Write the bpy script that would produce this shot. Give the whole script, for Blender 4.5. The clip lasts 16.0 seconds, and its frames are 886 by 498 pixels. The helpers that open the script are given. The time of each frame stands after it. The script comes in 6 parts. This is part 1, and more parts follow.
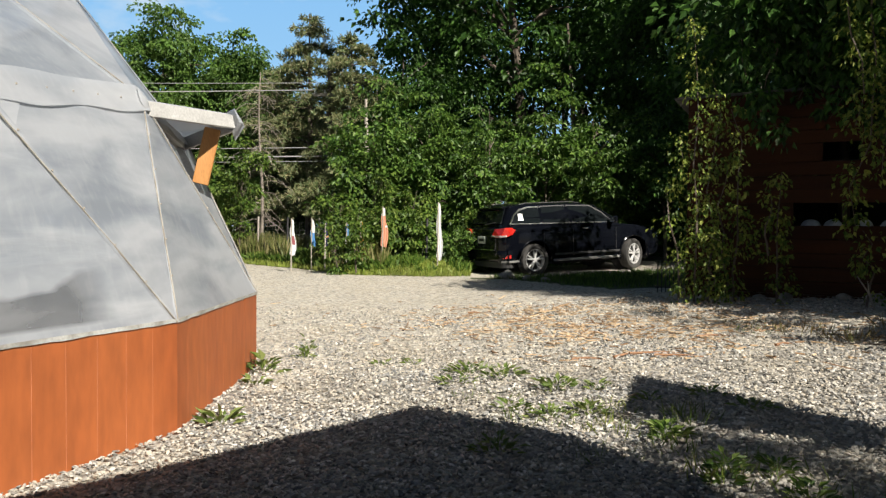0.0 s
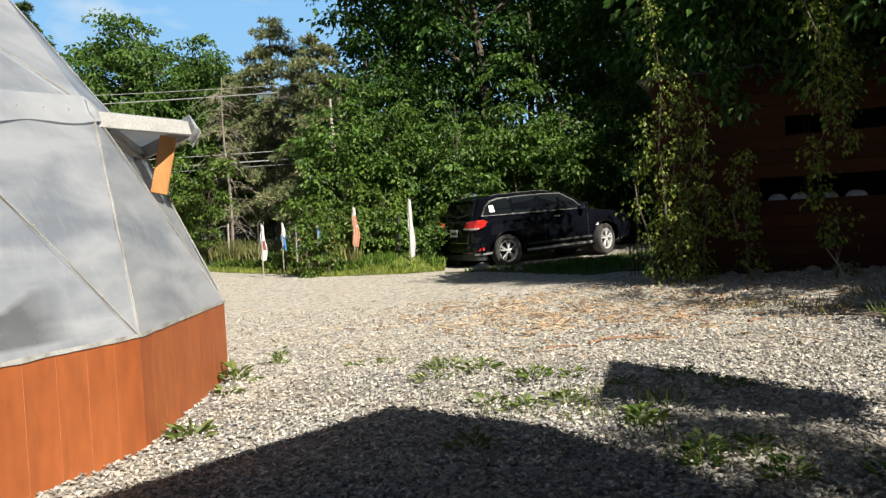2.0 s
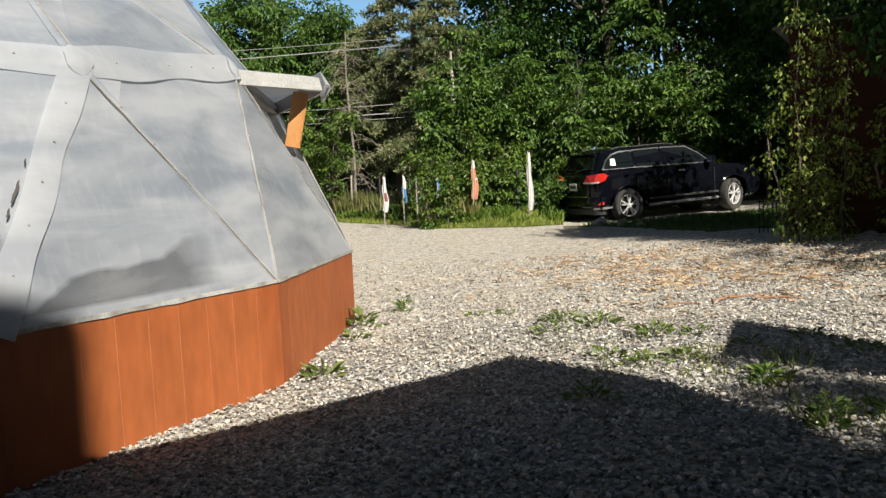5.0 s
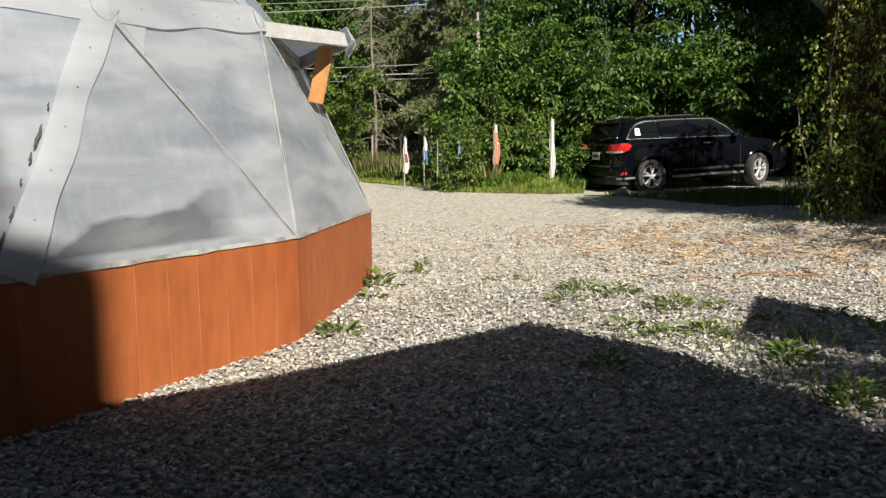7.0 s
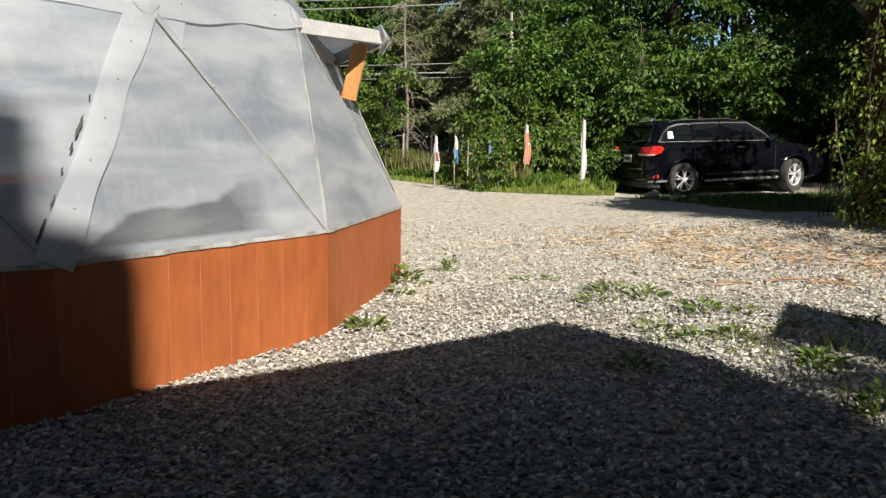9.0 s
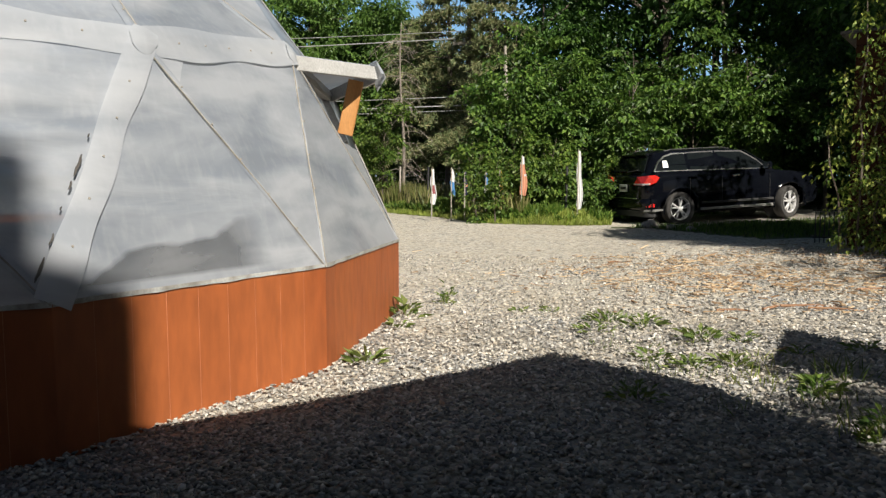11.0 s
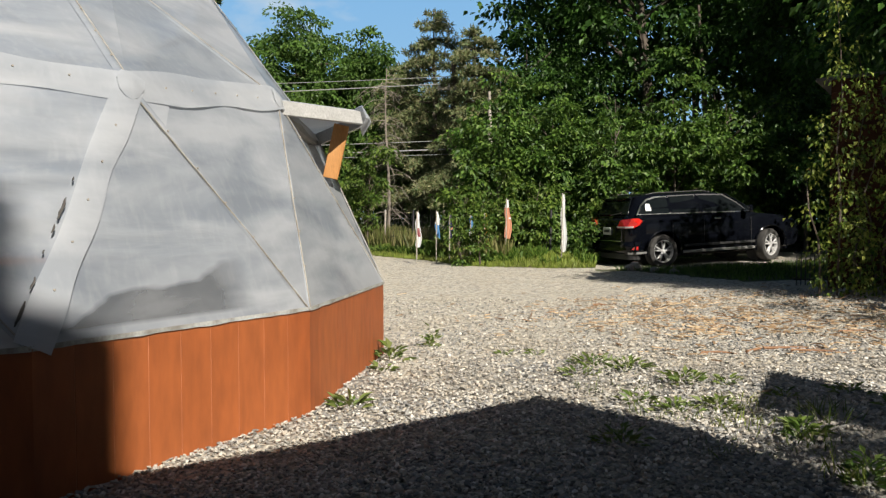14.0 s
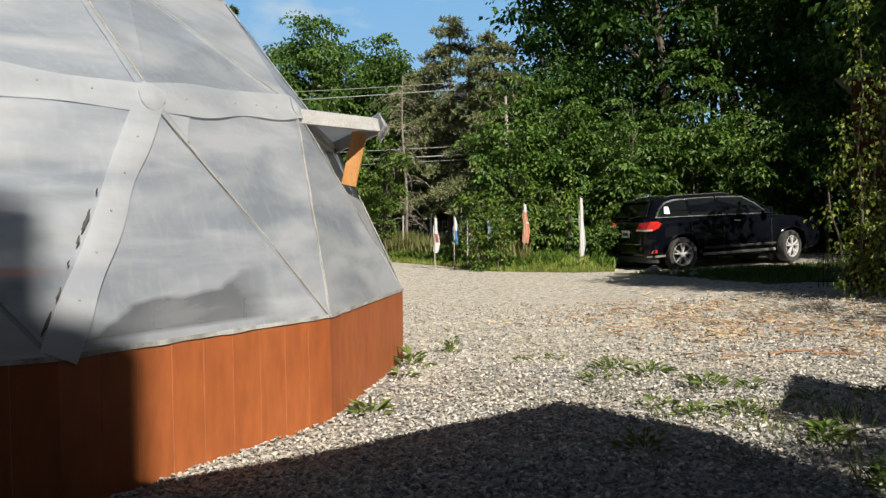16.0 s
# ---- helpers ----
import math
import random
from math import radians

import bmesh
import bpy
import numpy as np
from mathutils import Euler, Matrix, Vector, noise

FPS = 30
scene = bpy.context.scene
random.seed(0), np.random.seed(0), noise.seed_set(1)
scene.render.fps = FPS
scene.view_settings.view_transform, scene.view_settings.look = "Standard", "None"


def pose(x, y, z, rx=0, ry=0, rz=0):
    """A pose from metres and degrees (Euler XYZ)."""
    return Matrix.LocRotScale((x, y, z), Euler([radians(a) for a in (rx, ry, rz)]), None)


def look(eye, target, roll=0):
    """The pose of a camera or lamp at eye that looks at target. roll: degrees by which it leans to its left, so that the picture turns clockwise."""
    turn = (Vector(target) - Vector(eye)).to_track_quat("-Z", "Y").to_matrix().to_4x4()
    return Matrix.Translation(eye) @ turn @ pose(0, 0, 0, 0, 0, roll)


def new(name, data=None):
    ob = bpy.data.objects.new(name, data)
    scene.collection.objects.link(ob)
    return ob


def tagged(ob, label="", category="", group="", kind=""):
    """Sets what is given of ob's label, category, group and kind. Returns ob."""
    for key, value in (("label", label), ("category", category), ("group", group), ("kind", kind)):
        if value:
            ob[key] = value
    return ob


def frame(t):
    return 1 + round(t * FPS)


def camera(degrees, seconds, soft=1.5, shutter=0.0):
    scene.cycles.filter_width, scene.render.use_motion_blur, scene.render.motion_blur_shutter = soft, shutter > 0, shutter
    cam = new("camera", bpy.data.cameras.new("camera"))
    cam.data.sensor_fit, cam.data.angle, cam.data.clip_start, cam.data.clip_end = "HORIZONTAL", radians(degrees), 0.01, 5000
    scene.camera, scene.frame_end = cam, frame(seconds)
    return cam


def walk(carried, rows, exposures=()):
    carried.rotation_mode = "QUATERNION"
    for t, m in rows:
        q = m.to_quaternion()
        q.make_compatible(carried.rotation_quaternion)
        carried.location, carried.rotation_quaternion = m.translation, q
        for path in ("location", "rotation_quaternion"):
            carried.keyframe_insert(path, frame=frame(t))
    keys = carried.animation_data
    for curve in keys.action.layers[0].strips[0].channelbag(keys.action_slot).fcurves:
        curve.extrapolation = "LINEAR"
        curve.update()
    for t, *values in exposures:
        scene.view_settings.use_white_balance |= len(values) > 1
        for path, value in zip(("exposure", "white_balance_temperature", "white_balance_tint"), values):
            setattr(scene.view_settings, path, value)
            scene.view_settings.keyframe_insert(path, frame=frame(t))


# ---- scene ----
cam = camera(59.6, 16.0, soft=1.35)
PATH = [
    (0, (-0.152, -0.038, 1.234), (-0.158, 1.961, 1.176), 0.5),
    (0.5, (-0.156, -0.016, 1.22), (-0.129, 1.983, 1.146), 0.2),
    (1, (-0.113, 0.018, 1.227), (-0.077, 2.017, 1.166), -1.4),
    (1.5, (-0.11, 0.016, 1.227), (-0.076, 2.015, 1.167), -0.8),
    (2, (-0.086, 0.046, 1.229), (-0.03, 2.044, 1.158), -2.9),
    (2.5, (-0.041, 0.143, 1.233), (0.146, 2.133, 1.165), -3.7),
    (3, (-0.067, 0.129, 1.215), (0.081, 2.123, 1.164), -2.0),
    (3.5, (-0.071, 0.06, 1.224), (-0.033, 2.058, 1.139), -1.8),
    (4, (-0.095, 0.01, 1.228), (-0.154, 2.004, 1.095), -1.5),
    (4.5, (-0.118, -0.049, 1.236), (-0.307, 1.932, 1.043), -1.4),
    (5, (-0.12, -0.072, 1.245), (-0.368, 1.904, 1.066), -2.5),
    (7.3, (-0.149, -0.029, 1.224), (-0.446, 1.924, 0.908), -0.1),
    (7.5, (-0.145, -0.036, 1.221), (-0.463, 1.906, 0.864), -0.6),
    (8, (-0.165, -0.061, 1.232), (-0.489, 1.876, 0.858), 1.1),
    (8.5, (-0.149, -0.051, 1.219), (-0.511, 1.889, 0.892), 1.1),
    (9, (-0.146, -0.059, 1.222), (-0.51, 1.889, 0.949), 0.9),
    (9.5, (-0.147, -0.061, 1.226), (-0.513, 1.891, 0.988), 0.8),
    (12, (-0.134, -0.081, 1.224), (-0.485, 1.883, 1.083), -0.4),
    (12.5, (-0.132, -0.084, 1.226), (-0.463, 1.886, 1.117), 0.1),
    (13, (-0.13, -0.089, 1.225), (-0.46, 1.881, 1.12), 0.2),
    (13.5, (-0.132, -0.087, 1.228), (-0.462, 1.884, 1.14), -0.1),
    (14, (-0.135, -0.084, 1.227), (-0.46, 1.888, 1.147), 0.0),
    (14.5, (-0.13, -0.093, 1.227), (-0.465, 1.877, 1.16), -0.4),
    (15, (-0.131, -0.095, 1.228), (-0.486, 1.872, 1.156), -0.7),
    (15.5, (-0.136, -0.097, 1.23), (-0.495, 1.869, 1.163), -0.6),
    (16, (-0.141, -0.098, 1.233), (-0.511, 1.866, 1.167), -0.7),
]
walk(cam, [(t, look(eye, target, roll)) for t, eye, target, roll in PATH], [(0, 0.57), (2.2, 0.62), (3.2, 0.72), (4.5, 0.50), (5, 0.46), (7.5, 0.52), (8, 0.63), (8.5, 0.60), (9, 0.53), (9.5, 0.48), (12, 0.36), (16, 0.35)])

# ---- world, sun ----
SUN_TO = Vector((0.62, -0.785, 0.0)).normalized() * math.cos(radians(40)) + Vector((0, 0, math.sin(radians(40))))
world = bpy.data.worlds.new("sky")
scene.world = world
world.use_nodes = True
wn = world.node_tree.nodes
sky = wn.new("ShaderNodeTexSky")
sky.sky_type, sky.sun_disc = "NISHITA", False
sky.sun_elevation, sky.sun_rotation = radians(40), math.atan2(SUN_TO.x, SUN_TO.y)
world.node_tree.links.new(sky.outputs[0], wn["Background"].inputs[0])
wn["Background"].inputs[1].default_value = 0.028
sun = new("sun", bpy.data.lights.new("sun", "SUN"))
sun.data.energy, sun.data.angle, sun.data.color = 6.3, radians(0.53), (1.0, 0.94, 0.845)
sun.matrix_world = look(SUN_TO * 60, (0, 0, 0))


# ---- materials ----
def shader(name):
    m = bpy.data.materials.new(name)
    m.use_nodes = True
    return m, m.node_tree.nodes, m.node_tree.links, m.node_tree.nodes["Principled BSDF"]


def mix_colour(nt, fac, a, b, blend="MIX"):
    n = nt.new("ShaderNodeMix")
    n.data_type, n.blend_type = "RGBA", blend
    for sock, v in ((n.inputs[0], fac), (n.inputs[6], a), (n.inputs[7], b)):
        if isinstance(v, bpy.types.NodeSocket):
            n.id_data.links.new(v, sock)
        elif isinstance(v, float):
            sock.default_value = v
        else:
            sock.default_value = (*v, 1)
    return n.outputs[2]


def surface(name, a, b, scale=4.0, fine=60.0, rough=0.6, bump=0.2, metal=0.0, stretch=(1, 1, 1), coat=0.0, vary=0.0, lo=0.35, hi=0.65, dist=0.01, spec=0.5):
    """Two colours blended by a coarse noise, with a fine grain and relief."""
    m, nt, ln, p = shader(name)
    co = nt.new("ShaderNodeTexCoord")
    mp = nt.new("ShaderNodeMapping")
    mp.inputs["Scale"].default_value = stretch
    ln.new(co.outputs["Object"], mp.inputs[0])
    big, small = nt.new("ShaderNodeTexNoise"), nt.new("ShaderNodeTexNoise")
    for n, sc, d in ((big, scale, 5), (small, fine, 4)):
        n.inputs["Scale"].default_value, n.inputs["Detail"].default_value = sc, d
        ln.new(mp.outputs[0], n.inputs["Vector"])
    ramp = nt.new("ShaderNodeMapRange")
    ramp.inputs[1].default_value, ramp.inputs[2].default_value = lo, hi
    ln.new(big.outputs[0], ramp.inputs[0])
    col = mix_colour(nt, ramp.outputs[0], a, b)
    grain = nt.new("ShaderNodeMapRange")
    grain.inputs[1].default_value, grain.inputs[2].default_value, grain.inputs[3].default_value, grain.inputs[4].default_value = 0.3, 0.7, 0.82, 1.15
    ln.new(small.outputs[0], grain.inputs[0])
    hs = nt.new("ShaderNodeHueSaturation")
    ln.new(col, hs.inputs["Color"])
    ln.new(grain.outputs[0], hs.inputs["Value"])
    out = hs.outputs[0]
    if vary:
        info = nt.new("ShaderNodeObjectInfo")
        vr = nt.new("ShaderNodeMapRange")
        vr.inputs[3].default_value, vr.inputs[4].default_value = 1 - vary, 1 + vary
        ln.new(info.outputs["Random"], vr.inputs[0])
        h2 = nt.new("ShaderNodeHueSaturation")
        ln.new(out, h2.inputs["Color"])
        ln.new(vr.outputs[0], h2.inputs["Value"])
        out = h2.outputs[0]
    ln.new(out, p.inputs["Base Color"])
    rr = nt.new("ShaderNodeMapRange")
    rr.inputs[3].default_value, rr.inputs[4].default_value = max(0, rough - 0.12), min(1, rough + 0.12)
    ln.new(big.outputs[0], rr.inputs[0])
    ln.new(rr.outputs[0], p.inputs["Roughness"])
    p.inputs["Metallic"].default_value, p.inputs["Coat Weight"].default_value = metal, coat
    p.inputs["Specular IOR Level"].default_value = spec
    if bump:
        bp = nt.new("ShaderNodeBump")
        bp.inputs["Strength"].default_value, bp.inputs["Distance"].default_value = bump, dist
        ln.new(small.outputs[0], bp.inputs["Height"])
        ln.new(bp.outputs[0], p.inputs["Normal"])
    return m


def leafy(name, colours, trans=0.35, rough=0.5, by_object=False):
    """Leaf or blade: each island has its own tone; some light passes through."""
    m, nt, ln, p = shader(name)
    geo = nt.new("ShaderNodeNewGeometry")
    ramp = nt.new("ShaderNodeValToRGB")
    ramp.color_ramp.elements[0].color = (*colours[0], 1)
    ramp.color_ramp.elements[1].color = (*colours[-1], 1)
    for k, c in enumerate(colours[1:-1], 1):
        e = ramp.color_ramp.elements.new(k / (len(colours) - 1))
        e.color = (*c, 1)
    ln.new(geo.outputs["Random Per Island"], ramp.inputs[0])
    co = nt.new("ShaderNodeTexCoord")
    ns = nt.new("ShaderNodeTexNoise")
    ns.inputs["Scale"].default_value = 0.7
    ln.new(co.outputs["Object"], ns.inputs["Vector"])
    vr = nt.new("ShaderNodeMapRange")
    vr.inputs[1].default_value, vr.inputs[2].default_value, vr.inputs[3].default_value, vr.inputs[4].default_value = 0.3, 0.7, 0.7, 1.25
    ln.new(ns.outputs[0], vr.inputs[0])
    hs = nt.new("ShaderNodeHueSaturation")
    ln.new(ramp.outputs[0], hs.inputs["Color"])
    ln.new(vr.outputs[0], hs.inputs["Value"])
    ln.new(hs.outputs[0], p.inputs["Base Color"])
    p.inputs["Roughness"].default_value = rough
    p.inputs["Specular IOR Level"].default_value = 0.35
    tr = nt.new("ShaderNodeBsdfTranslucent")
    ln.new(hs.outputs[0], tr.inputs[0])
    mx = nt.new("ShaderNodeMixShader")
    mx.inputs[0].default_value = trans
    ln.new(p.outputs[0], mx.inputs[1])
    ln.new(tr.outputs[0], mx.inputs[2])
    ln.new(mx.outputs[0], nt["Material Output"].inputs[0])
    return m


def gravel_material(name, island=False, bed=None):
    m, nt, ln, p = shader(name)
    co = nt.new("ShaderNodeTexCoord")
    cols = ((0.09, 0.095, 0.098), (0.21, 0.214, 0.212), (0.355, 0.347, 0.323), (0.42, 0.37, 0.295), (0.66, 0.64, 0.59)) if island else ((0.15, 0.144, 0.13), (0.30, 0.285, 0.25), (0.44, 0.415, 0.36), (0.45, 0.39, 0.30), (0.61, 0.58, 0.50))
    cols = bed or cols
    ramp = nt.new("ShaderNodeValToRGB")
    ramp.color_ramp.elements[0].color, ramp.color_ramp.elements[1].color = (*cols[0], 1), (*cols[4], 1)
    for k in (1, 2, 3):
        ramp.color_ramp.elements.new(k / 4).color = (*cols[k], 1)
    fine = nt.new("ShaderNodeTexNoise")
    fine.inputs["Scale"].default_value, fine.inputs["Detail"].default_value = 90, 4
    ln.new(co.outputs["Object"], fine.inputs["Vector"])
    bp = nt.new("ShaderNodeBump")
    if island:
        geo = nt.new("ShaderNodeNewGeometry")
        info = nt.new("ShaderNodeObjectInfo")
        add = nt.new("ShaderNodeMath")
        add.operation = "ADD"
        fr = nt.new("ShaderNodeMath")
        fr.operation = "FRACT"
        ln.new(geo.outputs["Random Per Island"], add.inputs[0])
        ln.new(info.outputs["Random"], add.inputs[1])
        ln.new(add.outputs[0], fr.inputs[0])
        ln.new(fr.outputs[0], ramp.inputs[0])
        ln.new(fine.outputs[0], bp.inputs["Height"])
        bp.inputs["Strength"].default_value, bp.inputs["Distance"].default_value = 0.35, 0.004
    else:
        vo = nt.new("ShaderNodeTexVoronoi")
        vo.inputs["Scale"].default_value = 26
        ln.new(co.outputs["Object"], vo.inputs["Vector"])
        sp = nt.new("ShaderNodeSeparateColor")
        ln.new(vo.outputs["Color"], sp.inputs[0])
        ln.new(sp.outputs[0], ramp.inputs[0])
        inv = nt.new("ShaderNodeMath")
        inv.operation, inv.inputs[0].default_value = "SUBTRACT", 1.0
        ln.new(vo.outputs["Distance"], inv.inputs[1])
        ln.new(inv.outputs[0], bp.inputs["Height"])
        bp.inputs["Strength"].default_value, bp.inputs["Distance"].default_value = 0.8, 0.03
    big = nt.new("ShaderNodeTexNoise")
    big.inputs["Scale"].default_value, big.inputs["Detail"].default_value = 0.9, 6
    ln.new(co.outputs["Object"], big.inputs["Vector"])
    vr = nt.new("ShaderNodeMapRange")
    vr.inputs[1].default_value, vr.inputs[2].default_value = 0.35, 0.7
    ln.new(big.outputs[0], vr.inputs[0])
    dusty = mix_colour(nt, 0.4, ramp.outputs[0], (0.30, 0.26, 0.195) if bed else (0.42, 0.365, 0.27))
    col = mix_colour(nt, vr.outputs[0], ramp.outputs[0], dusty)
    gr = nt.new("ShaderNodeMapRange")
    gr.inputs[3].default_value, gr.inputs[4].default_value = 0.8, 1.2
    ln.new(fine.outputs[0], gr.inputs[0])
    hs = nt.new("ShaderNodeHueSaturation")
    ln.new(col, hs.inputs["Color"])
    ln.new(gr.outputs[0], hs.inputs["Value"])
    ln.new(hs.outputs[0], p.inputs["Base Color"])
    ln.new(bp.outputs[0], p.inputs["Normal"])
    p.inputs["Roughness"].default_value = 0.85
    return m


def film_material(name="greenhouse_film", clear=0.15, dark=(0.345, 0.38, 0.43), light=(0.485, 0.505, 0.535), patch=0.5):
    """Weathered translucent greenhouse film: milky, cloudy, streaked, slightly glossy."""
    m, nt, ln, p = shader(name)
    co = nt.new("ShaderNodeTexCoord")
    mp0 = nt.new("ShaderNodeMapping")
    mp0.inputs["Scale"].default_value, mp0.inputs["Rotation"].default_value = (0.75, 0.75, 2.6), (0.22, 0.2, 0)
    ln.new(co.outputs["Object"], mp0.inputs[0])
    big, streak = nt.new("ShaderNodeTexNoise"), nt.new("ShaderNodeTexNoise")
    big.inputs["Scale"].default_value, big.inputs["Detail"].default_value, big.inputs["Distortion"].default_value = 1.15, 5, 0.35
    ln.new(mp0.outputs[0], big.inputs["Vector"])
    mp = nt.new("ShaderNodeMapping")
    mp.inputs["Scale"].default_value = (14, 14, 1.2)
    ln.new(co.outputs["Object"], mp.inputs[0])
    ln.new(mp.outputs[0], streak.inputs["Vector"])
    streak.inputs["Scale"].default_value, streak.inputs["Detail"].default_value = 1.5, 6
    r1 = nt.new("ShaderNodeMapRange")
    r1.inputs[1].default_value, r1.inputs[2].default_value = 0.37, 0.60
    ln.new(big.outputs[0], r1.inputs[0])
    col = mix_colour(nt, r1.outputs[0], dark, light)
    r2 = nt.new("ShaderNodeMapRange")
    r2.inputs[1].default_value, r2.inputs[2].default_value, r2.inputs[4].default_value = 0.5, 0.8, 0.4
    ln.new(streak.outputs[0], r2.inputs[0])
    col = mix_colour(nt, r2.outputs[0], col, (0.56, 0.575, 0.60))
    ln.new(col, p.inputs["Base Color"])
    p.inputs["Roughness"].default_value = 0.3
    tr = nt.new("ShaderNodeBsdfTranslucent")
    ln.new(col, tr.inputs[0])
    mx = nt.new("ShaderNodeMixShader")
    mx.inputs[0].default_value = 0.42
    ln.new(p.outputs[0], mx.inputs[1])
    ln.new(tr.outputs[0], mx.inputs[2])
    see = nt.new("ShaderNodeBsdfTransparent")
    see.inputs[0].default_value = (0.9, 0.95, 1.0, 1)
    r3 = nt.new("ShaderNodeMapRange")
    r3.inputs[1].default_value, r3.inputs[2].default_value, r3.inputs[3].default_value, r3.inputs[4].default_value = 0.35, 0.62, clear * 1.8, clear * 0.3
    ln.new(big.outputs[0], r3.inputs[0])
    # one clear patch low on the sheet, through which the bed inside shows
    mp2, damp, low = nt.new("ShaderNodeMapping"), nt.new("ShaderNodeTexNoise"), nt.new("ShaderNodeSeparateXYZ")
    mp2.inputs["Scale"].default_value = (1.0, 1.0, 1.6)
    ln.new(co.outputs["Object"], mp2.inputs[0])
    ln.new(mp2.outputs[0], damp.inputs["Vector"])
    damp.inputs["Scale"].default_value, damp.inputs["Detail"].default_value = 1.6, 3
    ln.new(co.outputs["Object"], low.inputs[0])

    def sums(op, a, b):
        n = nt.new("ShaderNodeMath")
        n.operation = op
        for k, v in ((0, a), (1, b)):
            if isinstance(v, (int, float)):
                n.inputs[k].default_value = v
            else:
                ln.new(v, n.inputs[k])
        return n.outputs[0]

    def step(v, a, b):
        n = nt.new("ShaderNodeMapRange")
        n.inputs[1].default_value, n.inputs[2].default_value = a, b
        ln.new(v, n.inputs[0])
        return n.outputs[0]

    top = sums("ADD", sums("MULTIPLY", low.outputs[1], 0.21), sums("MULTIPLY", damp.outputs[0], 0.26))
    inside = step(sums("SUBTRACT", sums("ADD", top, 1.165), low.outputs[2]), 0.0, 0.03)
    for v, a, b in ((low.outputs[2], 0.655, 0.68), (low.outputs[1], -1.45, -1.72), (low.outputs[1], -2.95, -2.8)):
        n = nt.new("ShaderNodeMapRange")
        n.inputs[1].default_value, n.inputs[2].default_value = min(a, b), max(a, b)
        n.inputs[3].default_value, n.inputs[4].default_value = (0.0, 1.0) if b > a else (1.0, 0.0)
        ln.new(v, n.inputs[0])
        inside = sums("MULTIPLY", inside, n.outputs[0])
    # the loose sheet beside the wide strip is clearer towards its foot
    lean = sums("SUBTRACT", sums("MULTIPLY", sums("SUBTRACT", low.outputs[2], 2.01), 0.707), sums("ADD", low.outputs[1], 1.83))
    foot = sums("MULTIPLY", step(lean, 0.0, 0.08), sums("SUBTRACT", 1.0, step(low.outputs[2], 0.75, 1.55)))
    inside = sums("MAXIMUM", inside, sums("MULTIPLY", foot, 0.35))
    both = nt.new("ShaderNodeMath")
    both.operation, both.use_clamp = "ADD", True
    ln.new(sums("MULTIPLY", inside, patch), both.inputs[0])
    ln.new(r3.outputs[0], both.inputs[1])
    mx2 = nt.new("ShaderNodeMixShader")
    ln.new(both.outputs[0], mx2.inputs[0])
    ln.new(mx.outputs[0], mx2.inputs[1])
    ln.new(see.outputs[0], mx2.inputs[2])
    bp = nt.new("ShaderNodeBump")
    bp.inputs["Strength"].default_value, bp.inputs["Distance"].default_value = 0.7, 0.05
    ln.new(big.outputs[0], bp.inputs["Height"])
    ln.new(bp.outputs[0], p.inputs["Normal"])
    ln.new(mx2.outputs[0], nt["Material Output"].inputs[0])
    return m


MAT_GRAVEL = gravel_material("gravel_bed")
# darker copy of the gravel bed: shade between near stones put into its colour
MAT_BED_GAP_SHADE = gravel_material("gravel_bed_with_gap_shade", bed=((0.11, 0.105, 0.095), (0.20, 0.19, 0.168), (0.30, 0.283, 0.245), (0.32, 0.278, 0.215), (0.44, 0.415, 0.36)))
MAT_PEBBLE = gravel_material("pebbles", island=True)
MAT_TURF = surface("turf_soil", (0.05, 0.075, 0.02), (0.10, 0.09, 0.045), 1.2, 40, 0.9, 0.6, dist=0.03)
MAT_FOREST = surface("forest_floor", (0.035, 0.028, 0.018), (0.05, 0.055, 0.02), 1.0, 30, 0.95, 0.6, dist=0.03)
MAT_FILM = film_material()
MAT_TAPE = film_material("doubled_film", 0.05, (0.41, 0.435, 0.47), (0.55, 0.565, 0.585), patch=0.1)
MAT_EDGE = surface("grimy_film_edge", (0.24, 0.23, 0.205), (0.43, 0.43, 0.41), 9, 60, 0.6, 0.3)
MAT_RED = surface("red_brown_stain", (0.25, 0.064, 0.016), (0.305, 0.086, 0.022), 1.2, 14, 0.6, 0.12, stretch=(1, 1, 0.3), dist=0.003)
MAT_GROOVE = surface("pale_groove", (0.40, 0.15, 0.075), (0.46, 0.19, 0.10), 4, 60, 0.8, 0.2)
MAT_WOOD = surface("orange_fir", (0.42, 0.19, 0.055), (0.52, 0.26, 0.09), 3, 50, 0.55, 0.3, stretch=(4, 4, 0.5), dist=0.004)
MAT_WHITEWOOD = surface("white_painted_wood", (0.35, 0.345, 0.33), (0.42, 0.415, 0.40), 5, 60, 0.5, 0.2)
MAT_SHED = surface("dark_brown_boards", (0.034, 0.013, 0.0055), (0.056, 0.021, 0.0085), 1.6, 50, 0.85, 0.4, spec=0.2, stretch=(0.4, 0.4, 5), vary=0.18, dist=0.006)
# near-black inside boards: the shade within the slots is put into this colour
MAT_SLOT_SHADE = surface("shed_interior_shade", (0.012, 0.01, 0.008), (0.02, 0.016, 0.012), 3, 30, 0.95, 0.0)
MAT_BARK = surface("bark", (0.07, 0.055, 0.042), (0.13, 0.105, 0.08), 6, 45, 0.9, 0.8, stretch=(1, 1, 0.25), dist=0.02)
MAT_PALEBARK = surface("pale_bark", (0.28, 0.245, 0.20), (0.42, 0.385, 0.33), 5, 40, 0.9, 0.6, stretch=(1, 1, 0.3), dist=0.02)
MAT_SIDING = surface("house_siding", (0.075, 0.05, 0.034), (0.10, 0.068, 0.046), 2, 40, 0.8, 0.3)
